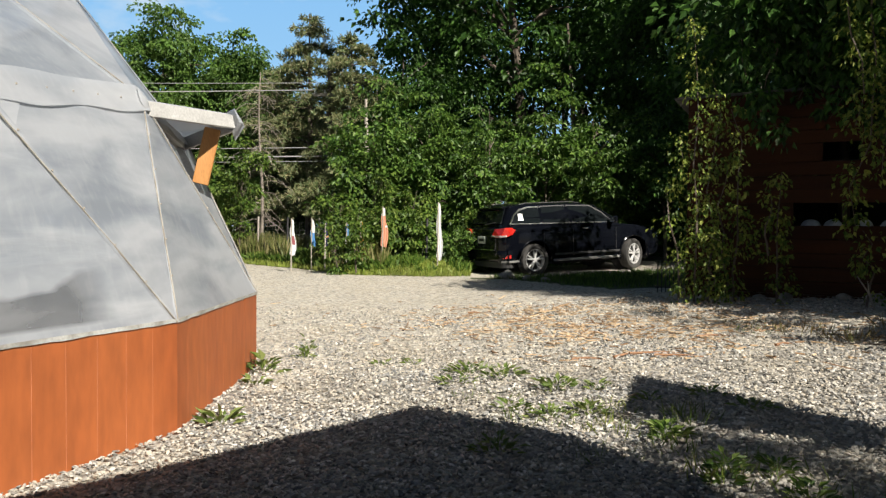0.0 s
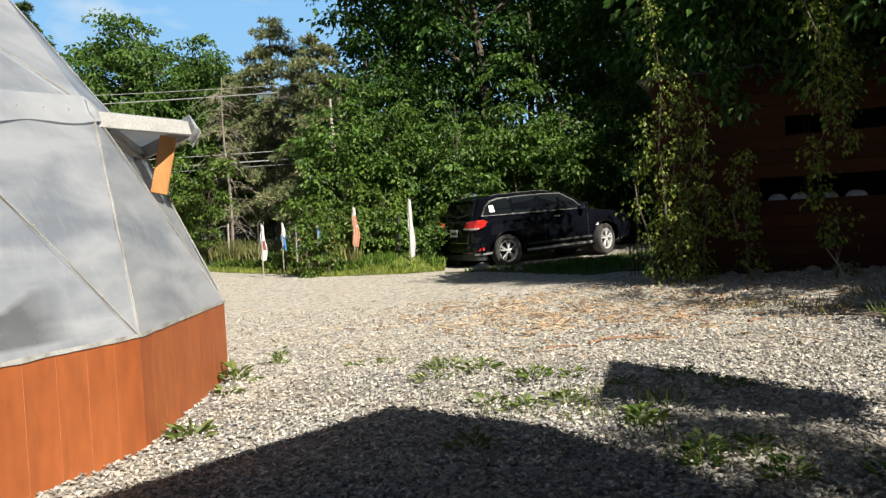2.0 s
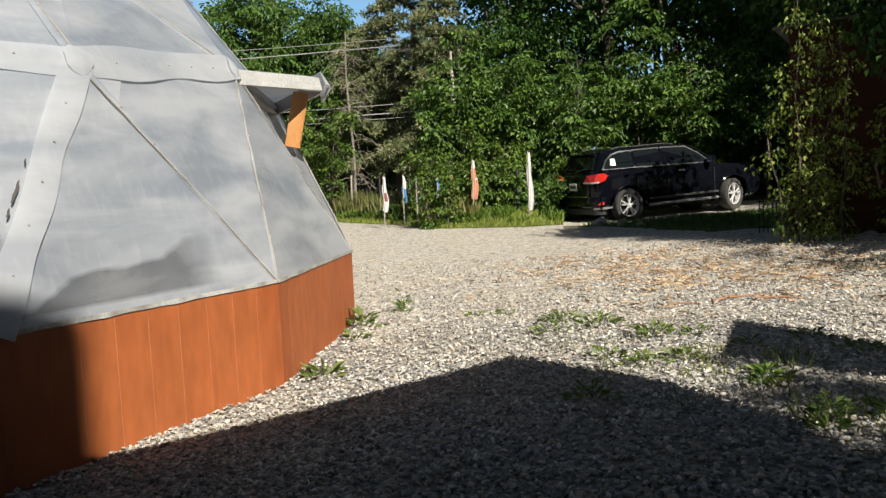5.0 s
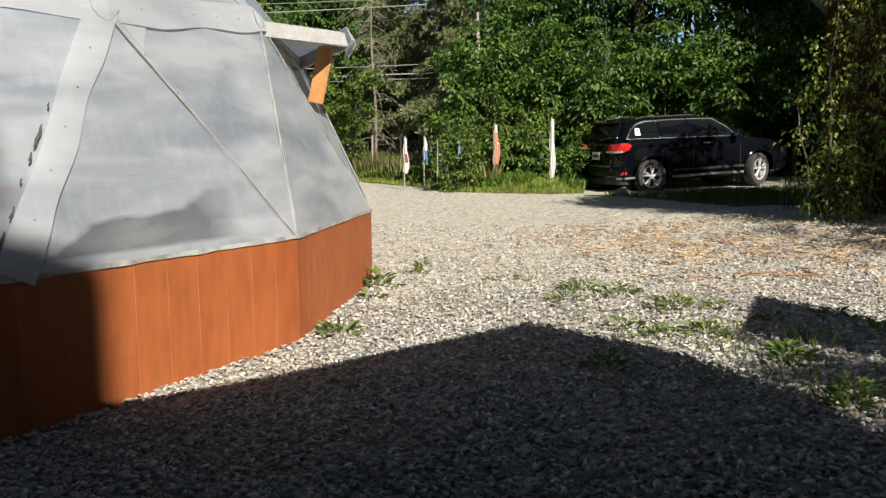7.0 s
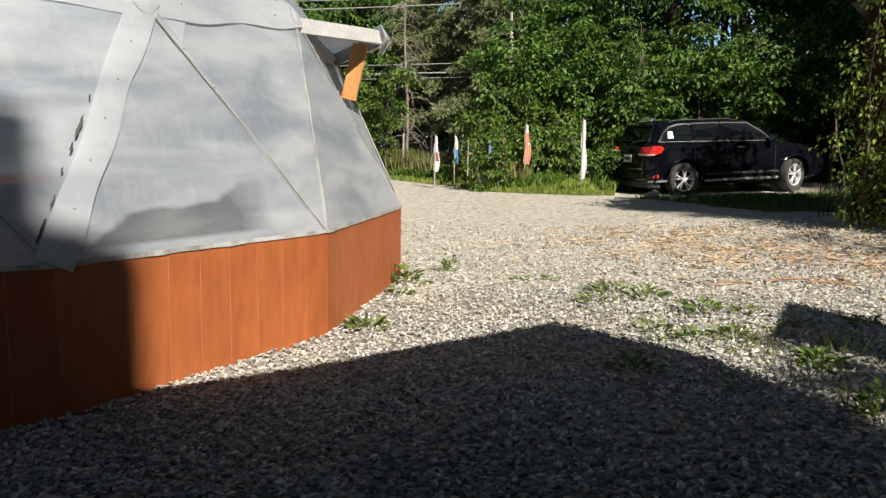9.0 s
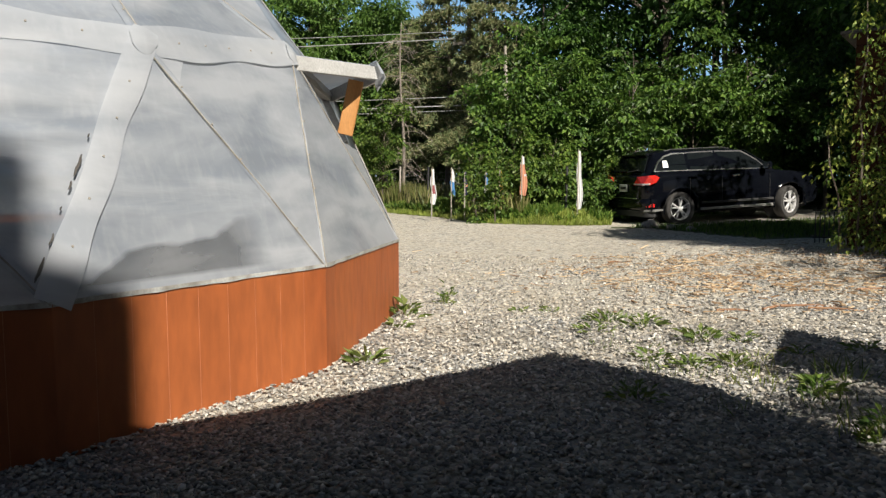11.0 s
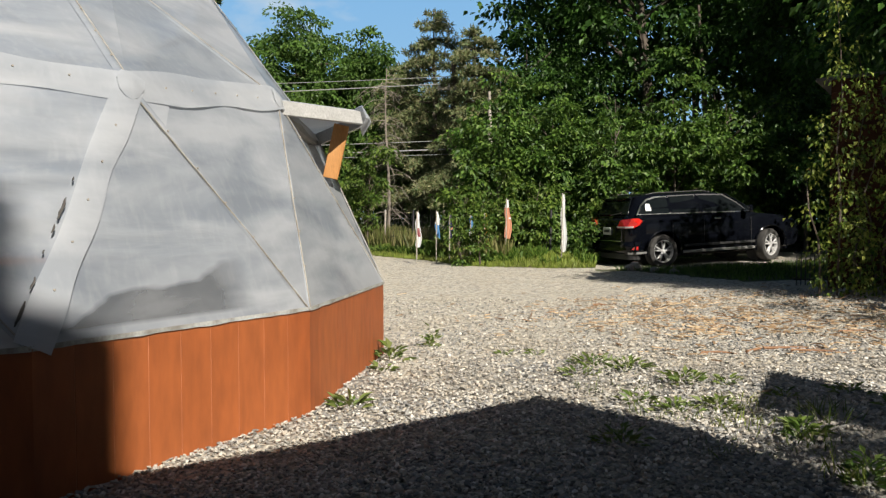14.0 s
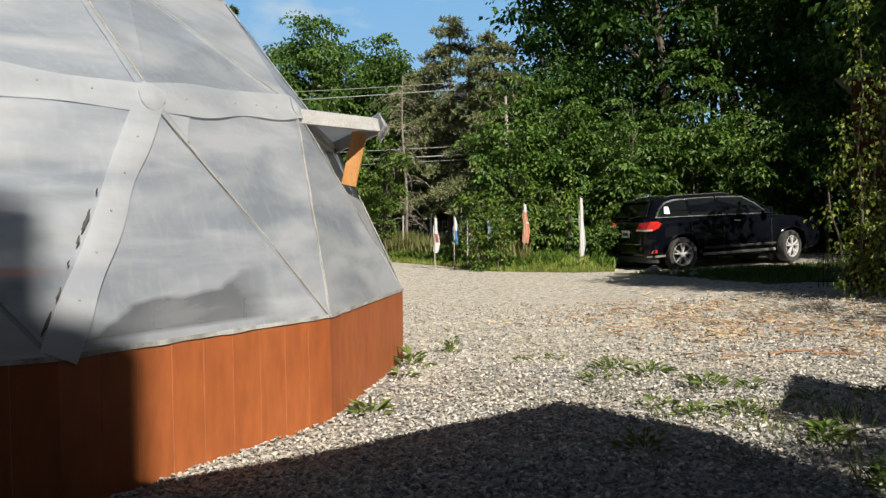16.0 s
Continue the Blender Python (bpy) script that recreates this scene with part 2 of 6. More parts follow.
MAT_ROOF = surface("roof_shingle", (0.06, 0.058, 0.055), (0.10, 0.095, 0.09), 4, 80, 0.9, 0.5)
MAT_LEAF_BUSH = leafy("bush_leaves", ((0.027, 0.062, 0.011), (0.055, 0.118, 0.018), (0.096, 0.18, 0.028), (0.155, 0.24, 0.042)))
MAT_LEAF_DARK = leafy("broad_tree_leaves", ((0.016, 0.044, 0.008), (0.036, 0.092, 0.014), (0.080, 0.17, 0.027)))
MAT_LEAF_FAR = leafy("far_tree_leaves", ((0.042, 0.092, 0.016), (0.078, 0.155, 0.027), (0.125, 0.205, 0.040)))
MAT_NEEDLE = leafy("pine_needles", ((0.085, 0.13, 0.05), (0.175, 0.205, 0.085), (0.29, 0.265, 0.145)), trans=0.2)
MAT_SAPLING = leafy("sapling_leaves", ((0.04, 0.085, 0.012), (0.075, 0.145, 0.02), (0.125, 0.20, 0.032), (0.18, 0.245, 0.045)), trans=0.38)
MAT_NEEDLE_GREEN = leafy("green_pine_needles", ((0.03, 0.06, 0.02), (0.055, 0.10, 0.035), (0.09, 0.14, 0.05)), trans=0.2)
MAT_VINE = leafy("vine_leaves", ((0.045, 0.09, 0.012), (0.10, 0.165, 0.022), (0.21, 0.275, 0.042), (0.40, 0.43, 0.09)), trans=0.4)
MAT_GRASS = leafy("grass_blades", ((0.13, 0.18, 0.028), (0.22, 0.285, 0.045), (0.32, 0.34, 0.09)), trans=0.3)
MAT_STRAW = leafy("tall_weeds", ((0.10, 0.13, 0.03), (0.18, 0.20, 0.06), (0.30, 0.26, 0.12)), trans=0.3)
MAT_CHIP = leafy("bark_chips", ((0.17, 0.10, 0.055), (0.36, 0.245, 0.135), (0.56, 0.43, 0.28)), trans=0.0, rough=0.8)


# ---- far sky behind the trees ----
def build_sky_backdrop():
    m, nt, ln, p = shader("summer_sky")
    co = nt.new("ShaderNodeTexCoord")
    mp = nt.new("ShaderNodeMapping")
    mp.inputs["Scale"].default_value = (0.006, 0.006, 0.012)
    ln.new(co.outputs["Object"], mp.inputs[0])
    ns = nt.new("ShaderNodeTexNoise")
    ns.inputs["Scale"].default_value, ns.inputs["Detail"].default_value = 1.6, 7
    ln.new(mp.outputs[0], ns.inputs["Vector"])
    r = nt.new("ShaderNodeMapRange")
    r.inputs[1].default_value, r.inputs[2].default_value, r.inputs[4].default_value = 0.56, 0.72, 0.75
    ln.new(ns.outputs[0], r.inputs[0])
    sp = nt.new("ShaderNodeSeparateXYZ")
    ln.new(co.outputs["Object"], sp.inputs[0])
    hz = nt.new("ShaderNodeMapRange")
    hz.inputs[1].default_value, hz.inputs[2].default_value = 60, 330
    ln.new(sp.outputs[2], hz.inputs[0])
    blue = mix_colour(nt, hz.outputs[0], (0.34, 0.60, 0.86), (0.17, 0.43, 0.80))
    col = mix_colour(nt, r.outputs[0], blue, (0.66, 0.74, 0.80))
    em = nt.new("ShaderNodeEmission")
    ln.new(col, em.inputs[0])
    em.inputs[1].default_value = 0.74
    ln.new(em.outputs[0], nt["Material Output"].inputs[0])
    n = 24
    v, f = [], []
    for i in range(n + 1):
        a = radians(-62 + 124 * i / n)
        for z in (-5, 420):
            v.append((700 * math.sin(a), 700 * math.cos(a), z))
    f = [(2 * i, 2 * i + 2, 2 * i + 3, 2 * i + 1) for i in range(n)]
    me = bpy.data.meshes.new("sky_backdrop")
    me.from_pydata(v, [], f)
    me.materials.append(m)
    tagged(new("backdrop", me), "clear blue summer sky with thin cloud", "sky", kind="structure")


build_sky_backdrop()


# ---- mesh helpers ----
class Geo:
    """Collects points and faces of one mesh."""

    def __init__(self):
        self.v, self.f, self.k = [], [], []

    def add(self, verts, faces, k=0):
        n = len(self.v)
        self.v += [tuple(p) for p in verts]
        self.f += [tuple(i + n for i in f) for f in faces]
        self.k += [k] * len(faces)
        return self

    def box(self, centre, size, rot=None, k=0, bevel=0.0):
        bm = bmesh.new()
        bmesh.ops.create_cube(bm, size=1)
        for p in bm.verts:
            p.co = Vector((p.co.x * size[0], p.co.y * size[1], p.co.z * size[2]))
        if bevel:
            bmesh.ops.bevel(bm, geom=list(bm.edges), offset=bevel, segments=1, affect="EDGES")
        r = rot if rot is not None else Matrix.Identity(3)
        bm.verts.index_update()
        self.add([Vector(centre) + r @ p.co for p in bm.verts], [[p.index for p in f.verts] for f in bm.faces], k)
        bm.free()
        return self

    def tube(self, pts, radii, sides=8, k=0, caps=True):
        pts = [Vector(p) for p in pts]
        rings = []
        for i, p in enumerate(pts):
            d = (pts[min(i + 1, len(pts) - 1)] - pts[max(i - 1, 0)]).normalized()
            a = d.orthogonal() if abs(d.z) > 0.95 else d.cross(Vector((0, 0, 1)))
            a.normalize()
            if abs(d.z) > 0.95:
                a = Vector((1, 0, 0)) - d * d.x
                a.normalize()
            b = d.cross(a)
            rings += [p + (a * math.cos(t) + b * math.sin(t)) * radii[i] for t in (2 * math.pi * j / sides for j in range(sides))]
        fs = [(i * sides + j, i * sides + (j + 1) % sides, (i + 1) * sides + (j + 1) % sides, (i + 1) * sides + j) for i in range(len(pts) - 1) for j in range(sides)]
        if caps:
            fs += [tuple(range(sides))[::-1], tuple((len(pts) - 1) * sides + j for j in range(sides))]
        return self.add(rings, fs, k)

    def prism(self, poly, axis, k=0):
        """A flat polygon of points pushed along the vector axis."""
        n = len(poly)
        a = [Vector(p) for p in poly]
        b = [p + Vector(axis) for p in a]
        fs = [tuple(range(n))[::-1], tuple(range(n, 2 * n))] + [(i, (i + 1) % n, n + (i + 1) % n, n + i) for i in range(n)]
        return self.add(a + b, fs, k)

    def mesh(self, name, mats, smooth=False):
        me = bpy.data.meshes.new(name)
        me.from_pydata(self.v, [], self.f)
        for m in mats:
            me.materials.append(m)
        me.polygons.foreach_set("material_index", self.k)
        bm = bmesh.new()
        bm.from_mesh(me)
        bmesh.ops.recalc_face_normals(bm, faces=list(bm.faces))
        bm.to_mesh(me)
        bm.free()
        me.polygons.foreach_set("use_smooth", [smooth] * len(me.polygons))
        if smooth:
            me.set_sharp_from_angle(angle=radians(40))
        return me


def part(name, geo, material, parent, label="", smooth=False):
    mats = material if isinstance(material, (list, tuple)) else [material]
    ob = new(name, geo.mesh(name, mats, smooth) if isinstance(geo, Geo) else geo)
    ob.parent = parent
    if label:
        tagged(ob, label)
    return ob


def thing(name, at, label, category, group="", kind="", rz=0.0):
    ob = new(name)
    ob.empty_display_size = 0.1
    ob.matrix_world = pose(*at, 0, 0, rz)
    return tagged(ob, label, category, group, kind)


def array_mesh(name, verts, faces, mats, smooth=False):
    """A mesh from numpy arrays; faces is N x 3 or N x 4."""
    me = bpy.data.meshes.new(name)
    n, c = faces.shape
    me.vertices.add(len(verts))
    me.vertices.foreach_set("co", np.asarray(verts, dtype=np.float32).ravel())
    me.loops.add(n * c)
    me.loops.foreach_set("vertex_index", faces.astype(np.int32).ravel())
    me.polygons.add(n)
    me.polygons.foreach_set("loop_start", np.arange(n, dtype=np.int32) * c)
    me.update(calc_edges=True)
    for m in mats:
        me.materials.append(m)
    me.polygons.foreach_set("use_smooth", np.full(n, smooth))
    return me


def unit(a):
    return a / np.maximum(np.linalg.norm(a, axis=1, keepdims=True), 1e-6)


def leaf_mesh(name, pos, along, up, length, width, mat, fold=0.25):
    """Pointed leaves, each of two triangles folded along the midrib."""
    along = unit(along)
    side = unit(np.cross(along, up))
    nor = np.cross(side, along)
    L, W = length[:, None], width[:, None]
    mid = pos + along * L * 0.45
    v = np.stack([pos, mid + side * W * 0.5 + nor * W * fold, pos + along * L - nor * L * 0.12, mid - side * W * 0.5 + nor * W * fold], 1).reshape(-1, 3)
    b = np.arange(len(pos))[:, None] * 4
    f = np.concatenate([b + np.array([[0, 1, 2]]), b + np.array([[0, 2, 3]])], 1).reshape(-1, 3)
    return array_mesh(name, v, f, [mat])


def sprays(rng, centres, radius, count, leaf, flat=0.35, droop=0.35, outward=None):
    """Leaf positions and directions in flattened, slightly drooping sprays round the given centres."""
    n = len(centres)
    c = np.repeat(centres, count, 0)
    rad = np.repeat(np.broadcast_to(radius, (n,)), count)
    d = unit(rng.normal(size=(n * count, 3)))
    off = d * (rng.random((n * count, 1)) ** 0.5) * rad[:, None]
    tilt = np.repeat(unit(np.stack([rng.normal(0, 0.35, n), rng.normal(0, 0.35, n), np.ones(n)], 1)), count, 0)
    h = (off * tilt).sum(1, keepdims=True)
    off = off - tilt * h * (1 - flat)
    r2 = (off ** 2).sum(1, keepdims=True)
    off[:, 2:3] -= droop * r2 / np.maximum(rad[:, None], 0.05)
    along = unit(off + rng.normal(0, 0.25, off.shape) * rad[:, None] + 1e-5)
    along[:, 2] -= 0.25 + 0.3 * rng.random(len(along))
    up = unit(tilt + rng.normal(0, 0.45, off.shape))
    size = leaf * (0.65 + 0.7 * rng.random(len(off)))
    return c + off, along, up, size, size * (0.5 + 0.25 * rng.random(len(off)))


def envelope(rng, n, centre, radii, inner=0.45, rough=0.35, cut=None):
    """Spray centres in the outer part of an uneven ellipsoid."""
    out = []
    seed = rng.random(3) * 50
    while len(out) < n:
        d = rng.normal(size=3)
        d /= np.linalg.norm(d)
        r = inner + (1 - inner) * rng.random() ** 0.6
        w = 1 + rough * 2 * noise.noise(Vector(d * 1.8 + seed))
        p = np.array(centre) + d * np.array(radii) * r * w
        if noise.noise(Vector(p * 0.55 + seed)) < -0.22 or (cut and not cut(p)):
            continue
        out.append(p)
    return np.array(out)


def limbs(rng, geo, top_pts, trunk_pts, r0, k=0, sides=5):
    """Limbs from the trunk to some of the sprays."""
    for p in top_pts:
        z = max(trunk_pts[0][2] + 0.3, p[2] - 0.35 * np.linalg.norm(p[:2] - trunk_pts[0][:2]) - 0.4)
        i = int(np.argmin([abs(q[2] - z) for q in trunk_pts]))
        a, b = Vector(trunk_pts[i]), Vector(p)
        m = a.lerp(b, 0.5) + Vector((rng.normal(0, 0.1), rng.normal(0, 0.1), 0.12 * (b - a).length))
        geo.tube([a, m, b], [r0, r0 * 0.6, r0 * 0.2], sides, k, caps=False)


def tree(name, at, height, spread, label, seed, mat, leaf=0.12, n=120, count=70, spray=0.55, low=0.25, trunk=0.12, bark=None, lean=(0, 0), category="tree", group="", flat=0.35, cut=None, inner=0.45, depth=None):
    """A tapered trunk with limbs, and a crown of many leaves in sprays."""
    rng = np.random.default_rng(seed)
    root = thing(name, at, label, category, group)
    tp = [np.array([lean[0] * s + 0.12 * math.sin(3 * s + seed) * s, lean[1] * s, height * 0.9 * s]) for s in np.linspace(0, 1, 9)]
    tp[0][2] = -0.15
    g = Geo().tube(tp, [trunk * (1.25 if i == 0 else 1 - 0.85 * i / 8) for i in range(9)], 8)
    c = np.array([lean[0] * 0.6, lean[1] * 0.6, height * (1 + low) / 2])
    cs = envelope(rng, n, c, (spread, depth or spread, height * (1 - low) / 2), inner=inner, cut=cut)
    limbs(rng, g, cs[:: max(1, n // 22)], tp[2:], trunk * 0.35)
    part("trunk", g, bark or MAT_BARK, root, "", True)
    p, al, up, L, W = sprays(rng, cs, spray * (0.6 + 0.7 * rng.random(n)), count, leaf, flat)
    part("crown", leaf_mesh("crown", p, al, up, L, W, mat), mat, root)
    return root


def conifer(name, at, height, spread, label, seed, mat, bare=0.15, tuft=0.16, layers=26, category="tree", group="", bark=None, taper=0.75, full=6):
    """A straight trunk with whorls of drooping boughs that carry needle tufts."""
    rng = np.random.default_rng(seed)
    root = thing(name, at, label, category, group)
    g = Geo().tube([(0, 0, -0.15), (0.05, 0, height * 0.5), (0, 0.03, height)], [0.16, 0.1, 0.015], 8)
    pos, al = [], []
    for i in range(layers):
        s = bare + (1 - bare) * (i + rng.random() * 0.6) / layers
        z0, reach = height * s, spread * (1 - s) ** taper * (0.5 + 0.75 * rng.random()) + 0.15
        for j in range(full):
            a = rng.random() * 6.283
            L = reach * (0.55 + 0.6 * rng.random())
            d = Vector((math.cos(a), math.sin(a), 0))
            pts = [Vector((0, 0, z0)) + d * L * t + Vector((0, 0, L * (0.22 * t - 0.38 * t * t))) for t in (0, 0.5, 1)]
            g.tube(pts, [0.03, 0.018, 0.006], 4, caps=False)
            for t in np.linspace(0.25, 1, max(4, int(L / 0.10))):
                q = np.array(pts[0].lerp(pts[2], t)) + np.array([0, 0, 0.1 * L * math.sin(3.1 * t)])
                w = 0.30 * L * (1.1 - t)
                for _ in range(4):
                    pos.append(q + np.array([-d.y, d.x, 0]) * rng.normal(0, w) + rng.normal(0, 0.05, 3))
                    al.append(np.array(d) * 0.8 + rng.normal(0, 0.6, 3))
    pos, al = np.array(pos), np.array(al)
    rep = full
    pos, al = np.repeat(pos, rep, 0), np.repeat(al, rep, 0) + rng.normal(0, 0.7, (len(al) * rep, 3))
    L = tuft * (0.7 + 0.6 * rng.random(len(pos)))
    part("trunk", g, bark or MAT_BARK, root, "", True)
    part("crown", leaf_mesh("crown", pos, al, rng.normal(size=pos.shape), L, L * 0.2, mat), mat, root)
    return root


# ---- ground ----
def ease(a, b, v):
    t = min(1.0, max(0.0, (v - a) / (b - a)))
    return t * t * (3 - 2 * t)


def ground_z(x, y):
    """Height of the yard: level by the dome, rising gently away and to the shed."""
    z = 0.015 * max(0.0, min(y, 24.0) - 7)
    z += 0.06 * max(0.0, min(x, 9.0) + 0.3) * (1 - 0.75 * ease(12, 17, y))
    r = math.hypot(x + 6.825, y - 6.0)
    if r < 6.9:
        z -= (0.155 - 0.024 * (min(max(y, 3.2), 7.5) - 3.2)) * (1 - ease(5.15, 6.9, r))
    if x < 2.5:
        z += 0.2 * ease(0.1, 1.0, y - road_edge(x)) * (1 - ease(-0.4, 0.5, x))
    return z


def road_edge(x):
    """The far edge of the gravel, as y over x."""
    e = 16.8 + (1.05 * (-1.9 - x) if x < -1.9 else 0.0)
    return e + 0.18 * noise.noise(Vector((x * 0.9, 3.1, 0)))


def is_gravel(x, y):
    if x < 0.4:
        return y < road_edge(x)
    if 17.0 < y - 0.54 * (x - 2.7) < 20.2 and y > 16.4:
        return True
    edge = max(12.4, 15.9 - 2.6 * max(0.0, x - 1.2)) - 0.62 * max(0.0, x - 3.2)
    return y < edge + 0.2 * noise.noise(Vector((x * 1.3, y, 5)))


def axis_steps(lo, hi, fine_lo, fine_hi, step):
    a = list(np.arange(fine_lo, fine_hi + 1e-6, step))
    w, p = step, fine_hi
    while p < hi:
        w *= 1.35
        p += w
        a.append(p)
    w, p = step, fine_lo
    while p > lo:
        w *= 1.35
        p -= w
        a.insert(0, p)
    return np.array(a)


def build_ground():
    xs, ys = axis_steps(-900, 900, -9, 9, 0.14), axis_steps(-900, 900, 1.0, 20, 0.14)
    X, Y = np.meshgrid(xs, ys)
    Z = np.array([[ground_z(x, y) for x in xs] for y in ys])
    for j, y in enumerate(ys):
        for i, x in enumerate(xs):
            if abs(x) < 10 and 0 < y < 21:
                Z[j, i] += 0.012 * noise.noise(Vector((x * 1.7, y * 1.7, 0))) + 0.006 * noise.noise(Vector((x * 6, y * 6, 2)))
    nx, ny = len(xs), len(ys)
    idx = np.arange(nx * ny).reshape(ny, nx)
    f = np.stack([idx[:-1, :-1], idx[:-1, 1:], idx[1:, 1:], idx[1:, :-1]], -1).reshape(-1, 4)
    me = array_mesh("ground", np.stack([X, Y, Z], -1).reshape(-1, 3), f, [MAT_GRAVEL, MAT_TURF, MAT_FOREST, MAT_BED_GAP_SHADE], True)
    kind = []
    for j in range(ny - 1):
        for i in range(nx - 1):
            x, y = (xs[i] + xs[i + 1]) / 2, (ys[j] + ys[j + 1]) / 2
            if abs(x) < 30 and -15 < y < 30 and is_gravel(x, y):
                # near the camera the bed takes the colour that holds the gap shade
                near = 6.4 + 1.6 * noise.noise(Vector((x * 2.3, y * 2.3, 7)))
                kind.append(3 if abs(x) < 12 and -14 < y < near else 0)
            else:
                kind.append(1 if y < 21 and x < 6 or abs(x) > 60 or y > 70 or y < -15 else 2)
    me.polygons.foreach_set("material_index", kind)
    ob = new("ground", me)
    return tagged(ob, "pale grey gravel yard with grass verge", "ground", kind="structure")


ground = build_ground()

# ---- greenhouse dome ----
DX, DY = -6.825, 6.0
BASE_R, WALL_H = 5.05, 0.61


MAT_DARKBED_GAP = surface("dark_bed_and_gap_shade", (0.05, 0.045, 0.04), (0.09, 0.08, 0.07), 3, 40, 0.8, 0.3)


MAT_SEAM = surface("grimy_seam", (0.20, 0.175, 0.14), (0.34, 0.32, 0.28), 6, 50, 0.8, 0.2)
SCREW = Geo().tube([(0, 0, -0.004), (0, 0, 0.003)], [0.007, 0.006], 6).mesh("screw", [MAT_PALEBARK])


def dome_point(az, r, z):
    a = radians(az)
    return Vector((r * math.cos(a), r * math.sin(a), z))


def build_dome():
    root = thing("greenhouse_dome", (DX, DY, 0), "white film covered geodesic greenhouse on red-brown plank wall", "greenhouse")
    n = 15
    base_az = [12 + 24 * k for k in range(n)]
    base_az[base_az.index(12 + 24 * 13)] = 326.0
    base = [dome_point(a, BASE_R, WALL_H) for a in base_az]
    ring1 = [dome_point(24 * k, 4.40, 2.10) for k in range(n)]
    ring1[0], ring1[14] = dome_point(0, 4.31, 2.19), dome_point(336, 4.49, 2.01)
    ring2 = [dome_point(24 * k - 8, 3.32, 3.32) for k in range(n)]
    ring2[0], ring2[1], ring2[14] = dome_point(-12, 3.3, 3.1), dome_point(16, 3.36, 3.40), dome_point(338, 3.3, 3.12)
    ring3 = [dome_point(24 * k + 4, 1.65, 4.15) for k in range(n)]
    top = Vector((0, 0, 4.45))
    # plank wall: one panel per side, planks with grooves between them
    for k in range(n):
        a, b = base[k - 1], base[k]
        d = (b - a)
        L = d.length
        d.normalize()
        out = Vector((d.y, -d.x, 0))
        back = Geo().prism([Vector((a.x, a.y, -0.3)) - out * 0.030, Vector((b.x, b.y, -0.3)) - out * 0.030, Vector((b.x, b.y, WALL_H)) - out * 0.030, Vector((a.x, a.y, WALL_H)) - out * 0.030], out * 0.0293)
        wall = part("wall_panel", back, MAT_GROOVE, root, "red-brown grooved plank wall panel")
        m = max(1, round(L / 0.203))
        w = L / m
        for i in range(m):
            p0, p1 = a + d * (w * i + (0.0 if i == 0 else 0.0018)), a + d * (w * (i + 1) - (0.0 if i == m - 1 else 0.0018))
            pl = Geo().prism([Vector((p0.x, p0.y, -0.3)) - out * 0.011, Vector((p1.x, p1.y, -0.3)) - out * 0.011, Vector((p1.x, p1.y, WALL_H)) - out * 0.011, Vector((p0.x, p0.y, WALL_H)) - out * 0.011], out * 0.012)
            part("plank", pl, MAT_RED, wall)
    # film facets
    tris = []
    for k in range(n):
        k2 = (k + 1) % n
        tris += [(base[k - 1], base[k], ring1[k]), (ring1[k], base[k], ring1[k2])]
        tris += [(ring1[k], ring1[k2], ring2[k2]), (ring1[k], ring2[k2], ring2[k])]
        tris += [(ring2[k], ring2[k2], ring3[k]), (ring3[k - 1], ring2[k], ring3[k]), (ring3[k - 1], ring3[k], top)]
    vent = (ring1[0], ring1[1], base[0])
    for t in tris:
        if t[0] is ring1[0] and t[1] is base[0]:
            t = (ring1[0].lerp(base[0], 0.42), base[0], ring1[1].lerp(base[0], 0.42))
        part("film_panel", film_facet(t, 0.022 if t[0] is ring1[13] and t[1] is base[13] or t[2] is ring1[13] else 0.0), MAT_FILM, root, "", True)
    bed = Geo()
    for az in range(-44, 20, 8):
        p = dome_point(az, 4.25, 0.45)
        bed.box(p, (0.7, 0.62, 1.0), Matrix.Rotation(radians(az), 3, "Z"), bevel=0.02)
    part("raised_bed", bed, MAT_DARKBED_GAP, root, "dark raised planting bed inside the dome")
    # folded strips of film over the struts, as raised bands
    for k in range(n):
        k2 = (k + 1) % n
        for a, b, w, flap in ((ring1[k], base[k - 1], 0.17 if k == 14 else 0.05, 1 if k == 14 else 0), (ring1[k], base[k], 0.05, 0), (ring1[k], ring1[k2], 0.2, 1), (ring1[k], ring2[k], 0.07, 0), (ring2[k], ring2[k2], 0.1, 0), (ring2[k], ring3[k], 0.08, 0)):
            part("seam_strip", strip(a, b, w, seed=k, flap=flap), MAT_TAPE if flap else MAT_FILM, root, "", True)
            if not flap:
                out = ((a + b) / 2 - Vector((0, 0, 0.2))).normalized()
                line = [a.lerp(b, t) + out * 0.011 + (b - a).cross(out).normalized() * (0.016 + 0.008 * math.sin(5 * t + k)) for t in np.linspace(0.06, 1, 9)]
                part("seam_line", Geo().tube(line, [0.0055] * 9, 5), MAT_SEAM, root)
        if k in (0, 13, 14):
            for a, b in ((ring1[k], base[k - 1]), (ring1[k], base[k]), (ring1[k], ring1[k2]), (ring1[k], ring2[k])):
                out = ((a + b) / 2 - Vector((0, 0, 0.2))).normalized()
                for i in range(1, 6):
                    p = a.lerp(b, i / 6 + 0.02 * math.sin(7 * i + k)) + out * 0.017
                    sc = new("screw", SCREW)
                    sc.parent = root
                    sc.matrix_basis = Matrix.Translation(p) @ Vector((0, 0, 1)).rotation_difference(out).to_matrix().to_4x4()
        part("hub_patch", hub(ring1[k], k), MAT_TAPE, root, "", True)
